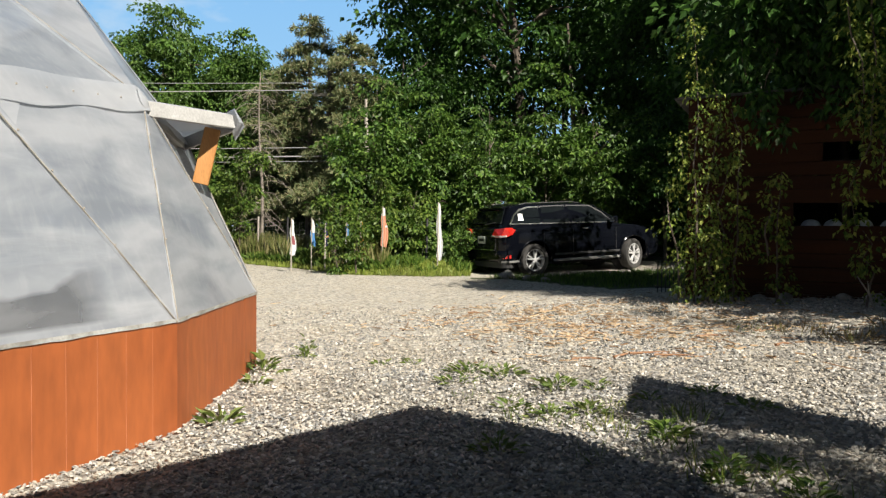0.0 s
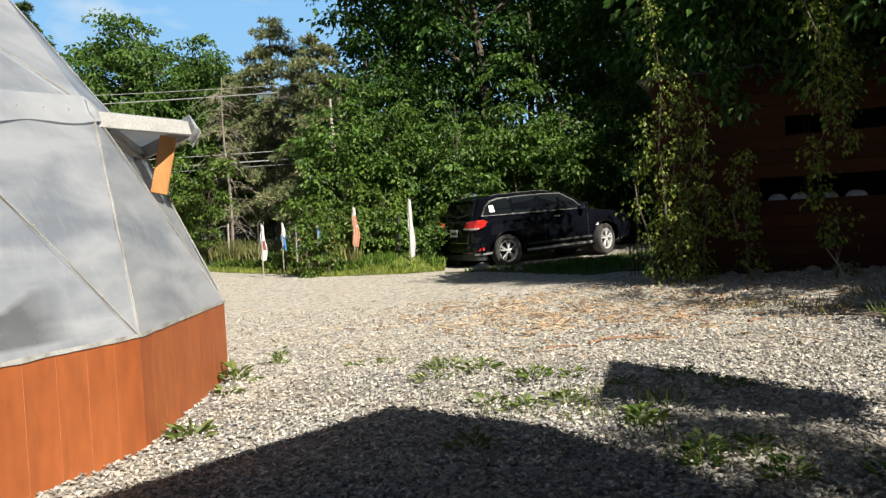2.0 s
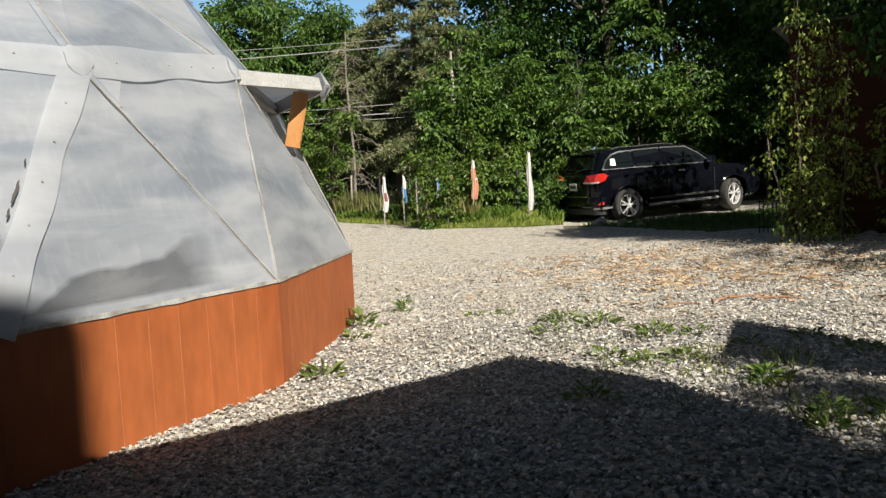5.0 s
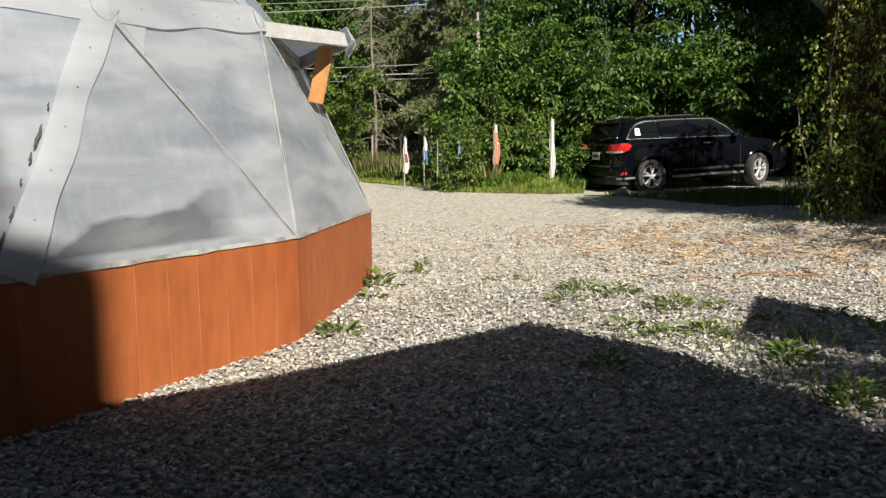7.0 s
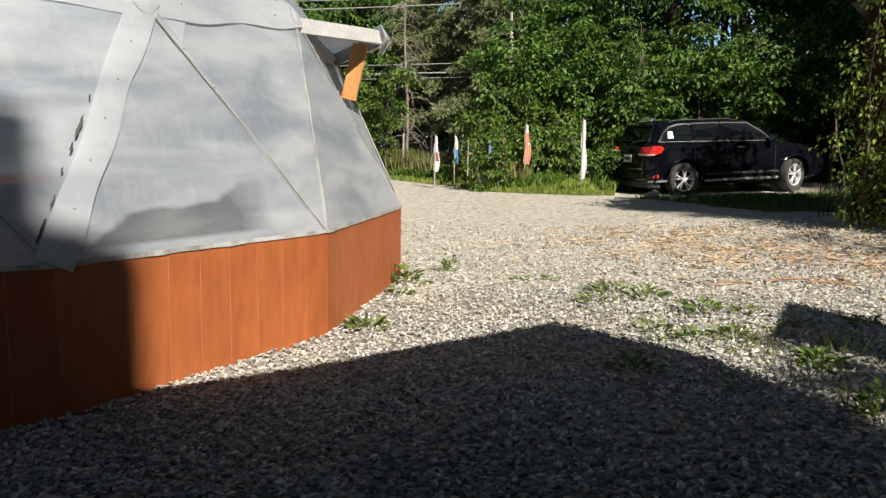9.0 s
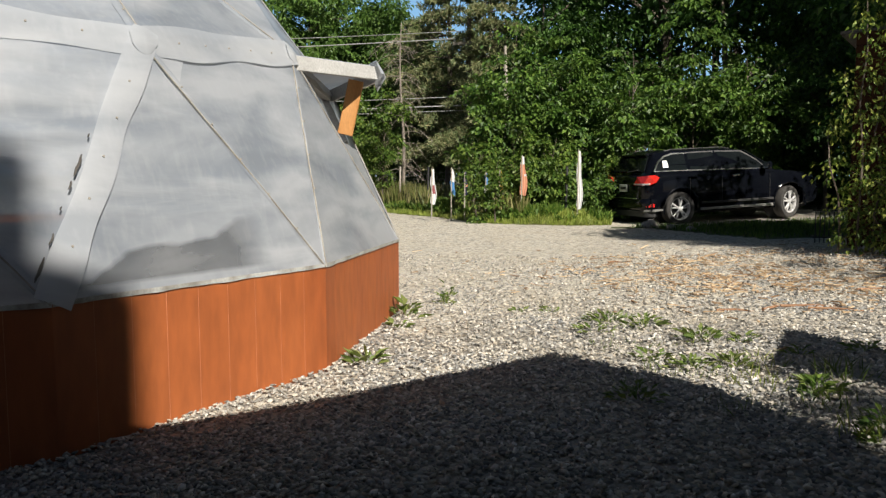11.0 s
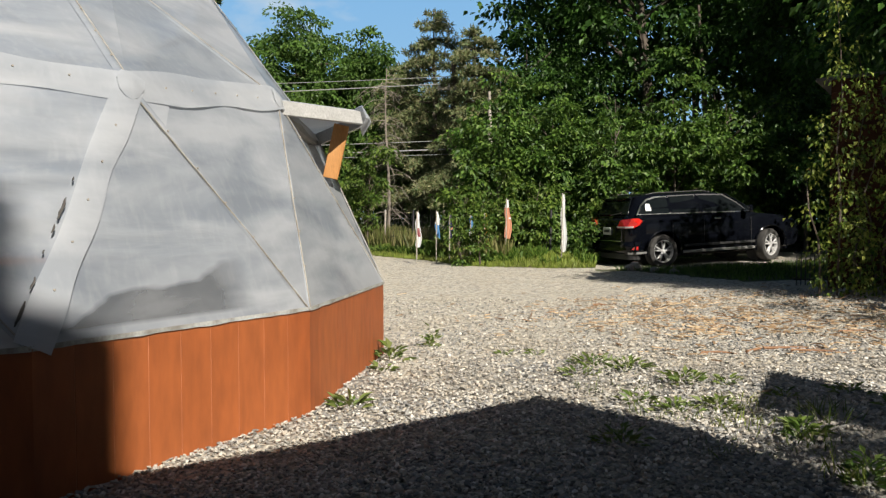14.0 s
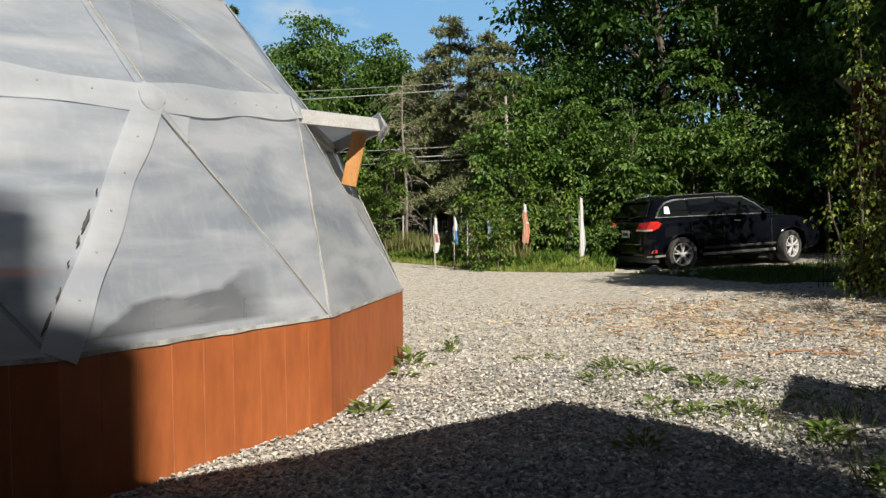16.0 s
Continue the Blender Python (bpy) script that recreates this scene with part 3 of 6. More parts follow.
        part("film_hem", hem(base[k - 1], base[k], k), MAT_EDGE, root, "grimy lower edge of the film", True)
    # a torn tab of film that hangs below one hub
    h = ring1[14]
    to, dn = (ring1[0] - h).normalized(), ((base[13] + base[14]) / 2 - h).normalized()
    out = (h - Vector((0, 0, 0.2))).normalized()
    tab = Geo()
    tab.add([h + to * 0.05 + dn * 0.10 + out * 0.02, h + to * 0.34 + dn * 0.10 + out * 0.02, h + to * 0.26 + dn * 0.19 + out * 0.035, h + to * 0.17 + dn * 0.31 + out * 0.05, h + to * 0.12 + dn * 0.2 + out * 0.035], [(0, 1, 2, 4), (4, 2, 3)])
    part("torn_tab", tab, MAT_TAPE, root, "loose torn tab of grey film")
    # dark slivers for the shade where the wide strip has come away from the sheet
    a, b = ring1[14], base[13]
    d = (b - a).normalized()
    out = ((a + b) / 2 - Vector((0, 0, 0.2))).normalized()
    side = d.cross(out).normalized()
    side = -side if side.z > 0.3 else side
    edge = -0.105
    for t0, t1, w in ((0.44, 0.455, 0.004), (0.52, 0.60, 0.009), (0.62, 0.65, 0.006), (0.71, 0.725, 0.004), (0.80, 0.84, 0.006), (0.88, 0.96, 0.010)):
        gap_shade = Geo()
        for i in range(7):
            t = t0 + (t1 - t0) * i / 6
            p = a.lerp(b, t) + side * (edge + 0.012 * noise.noise(Vector((t * 30, 1, 2)))) + out * 0.012
            h = w * math.sin(math.pi * (0.08 + 0.84 * i / 6)) * (0.75 + 0.4 * noise.noise(Vector((t * 60, 5, 2))))
            gap_shade.v += [tuple(p - side * h), tuple(p + side * h), tuple(p - side * h - out * 0.01), tuple(p + side * h - out * 0.01)]
        for i in range(6):
            k = i * 4
            gap_shade.f += [(k, k + 1, k + 5, k + 4), (k + 2, k + 6, k + 7, k + 3), (k, k + 4, k + 6, k + 2), (k + 1, k + 3, k + 7, k + 5)]
        gap_shade.f += [(0, 2, 3, 1), (24, 25, 27, 26)]
        gap_shade.k = [0] * len(gap_shade.f)
        part("gap_shade", gap_shade, MAT_DARKBED_GAP, root, "dark sliver for the shaded opening beside the loose film strip")
    # the open vent flap, hinged on the upper edge, with its white frame and wooden prop
    a, b, c = vent
    for p, q in ((a, b), (b, b.lerp(c, 0.42)), (a.lerp(c, 0.42), a)):
        d = (q - p).normalized()
        nor = (b - a).cross(c - a).normalized()
        if nor.dot(a) < 0:
            nor = -nor
        inn = ((a + b + c) / 3 - (p + q) / 2)
        inn = (inn - d * inn.dot(d)).normalized()
        o = inn * 0.05 - nor * 0.07
        part("vent_frame", Geo().tube([p + o + d * 0.1, q + o - d * 0.1], [0.045, 0.045], 4), MAT_WHITEWOOD, root, "white vent opening frame")
    flap = Matrix.Rotation(FLAP_TURN, 3, (b - a).normalized())
    nor = flap @ (b - a).cross(c - a).normalized()
    if nor.z < 0:
        nor = -nor
    tip = a.lerp(b, 0.5) + flap @ (c - a.lerp(b, 0.5)) * FLAP_LONG
    board = Geo().prism([a, b, tip], nor * 0.012)
    flap_ob = part("vent_flap", board, MAT_FILM, root, "white film covered vent flap propped open")
    for p, q in ((a, tip), (b, tip), (a, b)):
        d = (q - p).normalized()
        rot = Matrix((d, nor.cross(d), nor)).transposed()
        part("rail", Geo().box((p + q) / 2 - nor * 0.06, ((q - p).length * 0.98, 0.04, 0.12), rot, bevel=0.004), MAT_WHITEWOOD, flap_ob)
    fold = Geo()
    for i in range(7):
        t = i / 6
        w = tip + (a - tip).normalized() * 0.14 * (1 - t) + (b - tip).normalized() * 0.14 * t
        o = (w - (a + b) / 2).normalized()
        fold.v += [tuple(w + nor * 0.02), tuple(w + o * 0.07 + nor * (0.035 + 0.02 * (i % 2))), tuple(w + o * (0.10 + 0.03 * (i % 2)) - nor * 0.08), tuple(w + o * 0.03 - nor * (0.15 + 0.03 * (i % 3)))]
    fold.f = [(i * 4 + j, i * 4 + 4 + j, i * 4 + 5 + j, i * 4 + 1 + j) for i in range(6) for j in range(3)]
    fold.k = [0] * len(fold.f)
    part("film_fold", fold, MAT_FILM, flap_ob, "bunched film at the flap's tip", True)
    foot, head = PROP_FOOT - Vector((DX, DY, 0)), PROP_HEAD - Vector((DX, DY, 0))
    d = (head - foot).normalized()
    across = Vector((1, 0.15, 0)).normalized()
    across = (across - d * across.dot(d)).normalized()
    rot = Matrix((across, d.cross(across), d)).transposed()
    part("prop", Geo().box((foot + head) / 2, (0.14, 0.04, (head - foot).length), rot, bevel=0.004), MAT_WOOD, root, "orange fir plank prop")
    return root


def film_facet(t, loose=0.0):
    """A triangle of film, sagging a little and wrinkled; a loose one hangs in level folds."""
    n = 40 if loose else 14
    a, b, c = t
    nor = (b - a).cross(c - a).normalized()
    if nor.dot((a + b + c) / 3 - Vector((0, 0, 0.2))) < 0:
        nor = -nor
    g = Geo()
    idx = {}
    for i in range(n + 1):
        for j in range(n + 1 - i):
            u, v = i / n, j / n
            w = 1 - u - v
            p = a * w + b * u + c * v
            s = min(1, 9 * u * v + 9 * v * w + 9 * u * w) * min(1.0, 12 * u * v * w + 0.25) if 0 < min(u, v, w) else 0
            q = Vector((p.x * 1.1, p.y * 1.1, p.z * 3.2))
            off = s * (0.02 * noise.noise(q * 1.3) + 0.013 * noise.noise(q * 3.1) - 0.012)
            if loose:
                off += loose * min(1.0, 6 * min(u, v, w)) * math.sin(27 * p.z + 5 * noise.noise(Vector((p.x * 1.5, p.y * 1.5, p.z * 2.5)))) * (0.6 + 0.8 * abs(noise.noise(q * 0.8)))
            idx[i, j] = len(g.v)
            g.v.append(tuple(p + nor * off))
    for i in range(n):
        for j in range(n - i):
            g.f.append((idx[i, j], idx[i + 1, j], idx[i, j + 1]))
            if i + j < n - 1:
                g.f.append((idx[i + 1, j], idx[i + 1, j + 1], idx[i, j + 1]))
    g.k = [0] * len(g.f)
    return g


def strip(a, b, w, seed=0, lift=0.010, flap=0):
    """A band of film of uneven width along a strut; a flap stands off along one edge."""
    g = Geo()
    d = (b - a).normalized()
    out = ((a + b) / 2 - Vector((0, 0, 0.2))).normalized()
    side = d.cross(out).normalized()
    if side.z > 0.3:
        side = -side
    m = 26
    for i in range(m + 1):
        t = i / m
        p = a.lerp(b, t)
        q = Vector((seed * 3.1 + t * 3, p.z * 1.2, p.x))
        wl, wr = w * (0.5 + 0.2 * noise.noise(q)), w * (0.5 + 0.3 * noise.noise(q + Vector((9, 2, 4))))
        l = lift + 0.006 * noise.noise(q * 2.3)
        hang = l * 0.1 + flap * (0.014 + 0.014 * noise.noise(q * 1.7 + Vector((1, 7, 1))))
        g.v += [tuple(p - side * wl + out * (l * 0.1)), tuple(p - side * wl * 0.4 + out * l), tuple(p + out * (l * 1.3)), tuple(p + side * wr * 0.5 + out * (l + hang * 0.5)), tuple(p + side * wr + out * hang)]
    for i in range(m):
        for j in range(4):
            g.f.append((i * 5 + j, i * 5 + j + 1, i * 5 + j + 6, i * 5 + j + 5))
    g.k = [0] * len(g.f)
    return g


def hub(p, seed):
    g = Geo()
    out = (p - Vector((0, 0, 0.2))).normalized()
    a = out.orthogonal().normalized()
    b = out.cross(a)
    g.v.append(tuple(p + out * 0.035))
    for r, h in ((0.045, 0.026), (0.095, 0.016)):
        for j in range(12):
            t = j * math.pi / 6
            k = r * (1 + 0.55 * noise.noise(Vector((j * 1.7, seed, r * 20))))
            g.v.append(tuple(p + (a * math.cos(t) + b * math.sin(t)) * k + out * h))
    for j in range(12):
        j2 = (j + 1) % 12
        g.f += [(0, 1 + j, 1 + j2), (1 + j, 13 + j, 13 + j2, 1 + j2)]
    g.k = [0] * len(g.f)
    return g


def hem(a, b, seed):
    """The wavy lower hem of the film along the top of the wall."""
    g = Geo()
    d = (b - a)
    L = d.length
    d.normalize()
    out = Vector((d.y, -d.x, 0))
    m = 26
    for i in range(m + 1):
        p = a + d * (L * i / m)
        q = Vector((i * 0.45 + seed * 5, 1, seed))
        lo = -0.005 - 0.007 * (1 + noise.noise(q))
        hi = 0.012 + 0.008 * noise.noise(q + Vector((3, 3, 3)))
        o = out * (0.010 + 0.006 * noise.noise(q * 2))
        g.v += [tuple(p + o + Vector((0, 0, lo))), tuple(p + o * 1.3 + Vector((0, 0, 0.015))), tuple(p + o * 0.7 - out * hi * 0.42 + Vector((0, 0, hi)))]
    for i in range(m):
        for j in range(2):
            g.f.append((i * 3 + j, i * 3 + 3 + j, i * 3 + 4 + j, i * 3 + 1 + j))
    g.k = [0] * len(g.f)
    return g


FLAP_TURN, FLAP_LONG = radians(-70), 0.36
PROP_FOOT, PROP_HEAD = Vector((-2.37, 6.95, 1.60)), Vector((-2.26, 6.97, 2.10))
dome = build_dome()


# ---- unseen house beside the camera, added so that its eaves shade the yard ----
SHIFT = Vector((SUN_TO.x, SUN_TO.y, 0)) / SUN_TO.z


def build_house():
    z = Vector((0, 0, 1))
    # low porch roof over the camera, on beams from the house wall
    ze = 2.4
    corner = Vector((-0.33, 5.24, 0)) + SHIFT * ze
    u = Vector((-0.76, -0.65, 0)).normalized()
    v = Vector((0.522, -0.853, 0)).normalized()
    L, W, o = 11.0, 6.4, 2.7
    root = thing("house", (corner.x, corner.y, 0), "unseen tall brown house with a low porch roof, added to shade the yard", "house")
    g = Geo().prism([u * 0.5 + v * o - z * 0.2, u * 0.5 + v * (W - 0.3) - z * 0.2, u * 0.5 + v * (W - 0.3) + z * (ze - 0.125), u * 0.5 + v * o + z * (ze - 0.125)], u * (L - 1.0))
    part("wall", g, MAT_SIDING, root)
    # eave outline follows the shade it casts; the roof itself stays out of view
    eave = [Vector((0, 0, 0)), Vector((0.76, -0.79, 0)), Vector((1.11, -1.37, 0)), Vector((1.37, -2.24, 0)), v * W, v * W + u * L, u * L]
    part("porch_roof", Geo().prism([p + z * ze for p in eave], z * -0.12), MAT_ROOF, root)
    for k in range(6):
        a = u * (0.8 + 1.9 * k) + v * 0.12 + z * (ze - 0.20)
        part("beam", Geo().tube([a, a + v * 2.7], [0.075, 0.075], 4), MAT_SIDING, root)
    # unseen low block, added only to keep skylight off the shaded dome wall
    plan = [Vector((x, y, 0)) - Vector((corner.x, corner.y, 0.2)) for x, y in ((-1.5, 1.05), (-2.6, 1.75), (-4.3, -1.6), (-1.7, -1.3))]
    part("skylight_block", Geo().prism(plan, z * 2.4), MAT_SIDING, root, "unseen low block added to keep skylight off the dome wall")
    for k in (6.6, 9.6):
        a = u * k + v * 0.3
        part("post", Geo().tube([a - z * 0.2, a + z * (ze - 0.2)], [0.07, 0.07], 4), MAT_SIDING, root)
    # the tall gabled part behind, unseen and added: its edge shades the dome wall
    sd = Vector((SUN_TO.x, SUN_TO.y, 0)).normalized()
    w = Vector((-sd.y * -1, sd.x * -1, 0))
    e = Vector((-2.46, 3.60, 0)) + sd * 16.0 - Vector((corner.x, corner.y, 0))
    he, hr = 13.92, 14.7
    front = [e - z * 0.2, e + w * 8.0 - z * 0.2, e + w * 8.0 + z * he, e + w * 4.0 + z * hr, e + z * he]
    part("shade_gable", Geo().prism(front, sd * 6.0), MAT_SIDING, root)
    for a, b in ((e + z * he, e + w * 4.0 + z * hr), (e + w * 4.0 + z * hr, e + w * 8.0 + z * he)):
        d = (b - a).normalized()
        n = d.cross(sd).normalized()
        n = n if n.z > 0 else -n
        part("roof", Geo().prism([a + n * 0.01, b + n * 0.01, b + n * 0.13, a + n * 0.13], sd * 6.0), MAT_ROOF, root)
    # raised block added on the gable to shade the film's lower left
    shade_dormer = [e + w * 0.45 + z * (he - 0.2), e + w * 3.6 + z * (he - 0.2), e + w * 3.6 + z * 15.6, e + w * 0.45 + z * 14.9]
    part("shade_dormer", Geo().prism(shade_dormer, sd * 2.5), MAT_SIDING, root)
    # unseen canopy, added and outlined to cast a second shade patch on the gravel
    zp = 2.4
    pts = [Vector((x, y, 0)) + SHIFT * (zp - 0.12) for x, y in ((1.55, 5.56), (1.21, 4.49), (2.15, 3.54), (2.36, 3.88), (2.34, 4.14))]
    at = pts[0]
    canopy = thing("shade_canopy", (at.x, at.y, ground_z(at.x, at.y)), "unseen small dark flat canopy on posts, added to cast shade", "canopy")
    part("roof", Geo().prism([p - at + z * zp for p in pts], (0, 0, 0.1)), MAT_ROOF, canopy)
    for p in (pts[2], pts[3]):
        q = p - at
        part("post", Geo().tube([q - z * 0.4, q + z * zp], [0.05, 0.05], 8), MAT_SIDING, canopy)


build_house()


# ---- shed ----
SHED_A, SHED_B = Vector((3.25, 10.9, 0)), Vector((8.6, 7.55, 0))


def build_shed():
    root = thing("shed", (SHED_A.x, SHED_A.y, ground_z(SHED_A.x, SHED_A.y)), "dark red-brown board shed with long open slots", "shed")
    d = (SHED_B - SHED_A).normalized()
    L = (SHED_B - SHED_A).length
    back = Vector((-d.y, d.x, 0))
    z = Vector((0, 0, 1))
    rot = Matrix((d, back, z)).transposed()
    z0 = root.location.z

    def board(s0, s1, lo, hi, depth=0.0, thick=0.025, name="board", mat=None):
        g = Geo().box(d * (s0 + s1) / 2 + back * (depth + thick / 2) + z * ((lo + hi) / 2 - z0), (s1 - s0, thick, hi - lo), rot, bevel=0.003)
        part(name, g, mat or MAT_SHED, root)

    bands = ((0.20, 1.29), (1.58, 2.12), (2.36, 3.05))
    for lo, hi in bands:
        rows = max(1, round((hi - lo) / 0.18))
        h = (hi - lo) / rows
        for r in range(rows):
            board(0, L, lo + r * h + 0.003, lo + (r + 1) * h - 0.003, depth=random.uniform(0, 0.006))
    for s in (0.0, 1.28, 3.46, 5.0, L - 0.1):
        board(s, s + 0.09, 0.1, 3.08, depth=0.031, thick=0.09, name="post")
    for s0, s1, lo, hi in ((0, 1.38, 1.29, 1.58), (3.43, 3.62, 1.29, 1.58), (0, 1.72, 2.12, 2.36), (2.16, 2.48, 2.12, 2.36), (3.43, 3.62, 2.12, 2.36)):
        board(s0, s1, lo, hi, depth=0.012)
    # back wall and shelves carry the slots' shade as near-black colour
    board(0, L, 0.0, 2.78, depth=1.8, thick=0.03, name="back_wall", mat=MAT_SLOT_SHADE)
    for s in (0, L - 0.03):
        g = Geo().box(d * (s + 0.015) + back * 0.93 + z * (1.42 - z0), (0.03, 1.74, 2.72), rot)
        part("side_wall", g, MAT_SHED, root)
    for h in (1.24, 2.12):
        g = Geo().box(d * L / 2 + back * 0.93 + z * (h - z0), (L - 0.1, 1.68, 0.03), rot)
        part("shelf", g, MAT_SLOT_SHADE, root)
    g = Geo().prism([-d * 0.2 + back * 0.01 + z * (3.055 - z0), -d * 0.2 + back * 2.2 + z * (2.75 - z0), -d * 0.2 + back * 2.2 + z * (2.80 - z0), -d * 0.2 + back * 0.01 + z * (3.09 - z0)], d * (L + 0.4))
    part("roof", g, MAT_ROOF, root)
    return d, back


shed_d, shed_back = build_shed()


def build_sacks():
    """Rounded white tubs that stand in the lower slot."""
    for s, w in ((1.56, 0.13), (1.83, 0.12), (2.2, 0.10), (2.5, 0.14)):
        p = SHED_A + shed_d * s + shed_back * 0.30
        root = thing("white_tub", (p.x, p.y, 1.255), "upturned round white tub on the shed shelf", "tub", "white tubs in the shed")
        prof = [(0.0, 0.0), (w, 0.0), (w * 1.02, 0.012), (w * 0.95, 0.04), (w * 0.8, 0.075), (w * 0.6, 0.10), (w * 0.3, 0.115), (0.0, 0.118)]
        g = lathe_z(prof, 20)
        part("bowl", g, MAT_WHITE2, root, "", True)
        part("rim", lathe_z([(w * 0.98, 0.0), (w * 1.07, 0.0), (w * 1.07, 0.012), (w * 0.98, 0.012)], 20), MAT_WHITE2, root)


def lathe_z(profile, sides=20):
    g = Geo()
    n = len(profile)
    for i in range(sides):
        a = 2 * math.pi * i / sides
        g.v += [(r * math.cos(a), r * math.sin(a), z) for r, z in profile]
    for i in range(sides):
        i2 = (i + 1) % sides
        g.f += [(i * n + j, i2 * n + j, i2 * n + j + 1, i * n + j + 1) for j in range(n - 1)]
    g.k = [0] * len(g.f)
    return g


MAT_WHITE2 = surface("chalky_plastic", (0.48, 0.49, 0.50), (0.60, 0.61, 0.62), 8, 60, 0.5, 0.1)
build_sacks()


# ---- trees and bushes ----
def plant(x, y):
    return (x, y, ground_z(x, y))


LEAFY = "leafy green young maple with layered sprays"
for i, (x, y, h, s) in enumerate(((-2.05, 20.2, 3.9, 1.25), (-0.7, 20.6, 4.1, 1.5), (0.9, 20.4, 4.5, 1.6), (2.5, 21.0, 4.7, 1.6), (4.0, 21.4, 4.4, 1.45))):
    tree("young_tree", plant(x, y), h, s, LEAFY, 10 + i, MAT_LEAF_BUSH, leaf=0.125, n=104, count=72, spray=0.46, low=0.06, trunk=0.05, inner=0.45, flat=0.2, group="young trees along the yard")
for i, (x, y, h, s) in enumerate(((-1.75, 18.3, 1.95, 0.5), (-2.65, 18.6, 1.55, 0.5), (-0.95, 18.5, 1.9, 0.55), (0.5, 18.9, 1.5, 0.6), (-5.9, 21.5, 3.6, 1.0), (-7.2, 22.5, 3.2, 1.2))):
    tree("sapling", plant(x, y), h, s, "light green broadleaf sapling beside the fence", 40 + i, MAT_SAPLING, leaf=0.10, n=36, count=70, spray=0.32, low=0.05, trunk=0.025, inner=0.2, group="saplings behind the flags")
for i, (x, y, h, s) in enumerate(((-2.4, 18.5, 0.6, 0.4), (-0.3, 18.5, 1.0, 0.5), (0.25, 18.2, 1.1, 0.45))):
    tree("shrub", plant(x, y), h, s, "low dark green shrub on the grass verge", 150 + i, MAT_LEAF_BUSH, leaf=0.08, n=40, count=60, spray=0.26, low=0.0, trunk=0.02, inner=0.2, category="shrub", group="shrubs on the verge")
for i, (x, y, h, s) in enumerate(((-2.55, 17.15, 1.1, 0.26), (-2.12, 17.1, 1.6, 0.28))):
    tree("sapling", plant(x, y), h, s, "thin green sapling standing before the flags", 160 + i, MAT_SAPLING, leaf=0.09, n=16, count=34, spray=0.24, low=0.05, trunk=0.02, inner=0.1, group="saplings behind the flags")
tree("broad_tree", plant(3.5, 33), 20, 8.0, "tall dark broadleaf tree with a forked trunk", 70, MAT_LEAF_DARK, leaf=0.25, n=620, count=76, spray=1.15, low=0.22, trunk=0.3, lean=(-1.7, 0), flat=0.22, group="tall forest trees")
tree("broad_tree", plant(11.0, 28), 15, 5.5, "tall dark broadleaf tree", 71, MAT_LEAF_DARK, leaf=0.2, n=320, count=70, spray=1.0, low=0.12, trunk=0.2, group="tall forest trees")
tree("broad_tree", plant(15.5, 22), 13, 4.6, "tall dark broadleaf tree", 72, MAT_LEAF_DARK, leaf=0.18, n=300, count=70, spray=0.9, low=0.15, trunk=0.2, group="tall forest trees")
tree("broad_tree", plant(10.0, 19.0), 10, 3.6, "dark broadleaf tree behind the shed", 73, MAT_LEAF_DARK, leaf=0.14, n=320, count=70, spray=0.8, low=0.1, trunk=0.14, group="tall forest trees")
# out-of-view tree, added to keep the sun off the shed front
tree("broad_tree", plant(10.75, 5.5), 10.0, 2.2, "unseen tall broadleaf tree beyond the shed, added for shade", 74, MAT_LEAF_DARK, leaf=0.16, n=420, count=70, spray=0.7, low=0.3, trunk=0.16, group="tall forest trees")
# tall tree added at the side so that its shade darkens the right woods
tree("broad_tree", plant(13.5, 17.5), 17, 4.2, "very tall dark broadleaf tree added beyond the shed for shade", 128, MAT_LEAF_DARK, leaf=0.26, n=420, count=70, spray=1.0, low=0.35, trunk=0.25, inner=0.1, group="tall forest trees")
tree("broad_tree", plant(6.0, 21.6), 4.6, 1.6, "dark young broadleaf tree behind the car", 79, MAT_LEAF_DARK, leaf=0.125, n=110, count=70, spray=0.48, low=0.05, trunk=0.06, inner=0.3, group="tall forest trees")
tree("broad_tree", plant(8.6, 26.0), 12, 3.6, "tall dark broadleaf tree", 76, MAT_LEAF_DARK, leaf=0.18, n=330, count=70, spray=0.9, low=0.05, trunk=0.16, group="tall forest trees")
tree("broad_tree", plant(6.4, 11.7), 6.2, 2.2, "small broadleaf tree behind the shed", 77, MAT_LEAF_DARK, leaf=0.13, n=230, count=70, spray=0.55, low=0.25, trunk=0.07, inner=0.1, group="tall forest trees")
for i, (x, y, h, s) in enumerate(((-14.5, 39, 10.3, 4.0), (-10.8, 40, 9.9, 3.2), (-18.5, 38, 10.0, 4.0), (-8.0, 37, 7.6, 2.6))):
    tree("far_tree", plant(x, y), h, s, "mid green broadleaf tree at the wood's edge", 80 + i, MAT_LEAF_FAR, leaf=0.2, n=620, count=95, spray=0.8, low=0.05, trunk=0.2, inner=0.3, flat=0.3, group="trees across the road")
conifer("pine", plant(-5.65, 31), 9.2, 4.0, "brownish sparse pine with drooping boughs", 90, MAT_NEEDLE, tuft=0.22, layers=24, taper=0.5, full=4, group="pines")
tree("broad_tree", plant(-1.7, 29), 7.8, 2.2, "dark broadleaf tree behind the flags", 78, MAT_LEAF_DARK, leaf=0.17, n=190, count=75, spray=0.8, low=0.1, trunk=0.14, group="tall forest trees")
conifer("pine", plant(-17.5, 36), 11.6, 2.8, "dark green pine above the dome", 91, MAT_NEEDLE_GREEN, tuft=0.24, layers=28, group="pines")
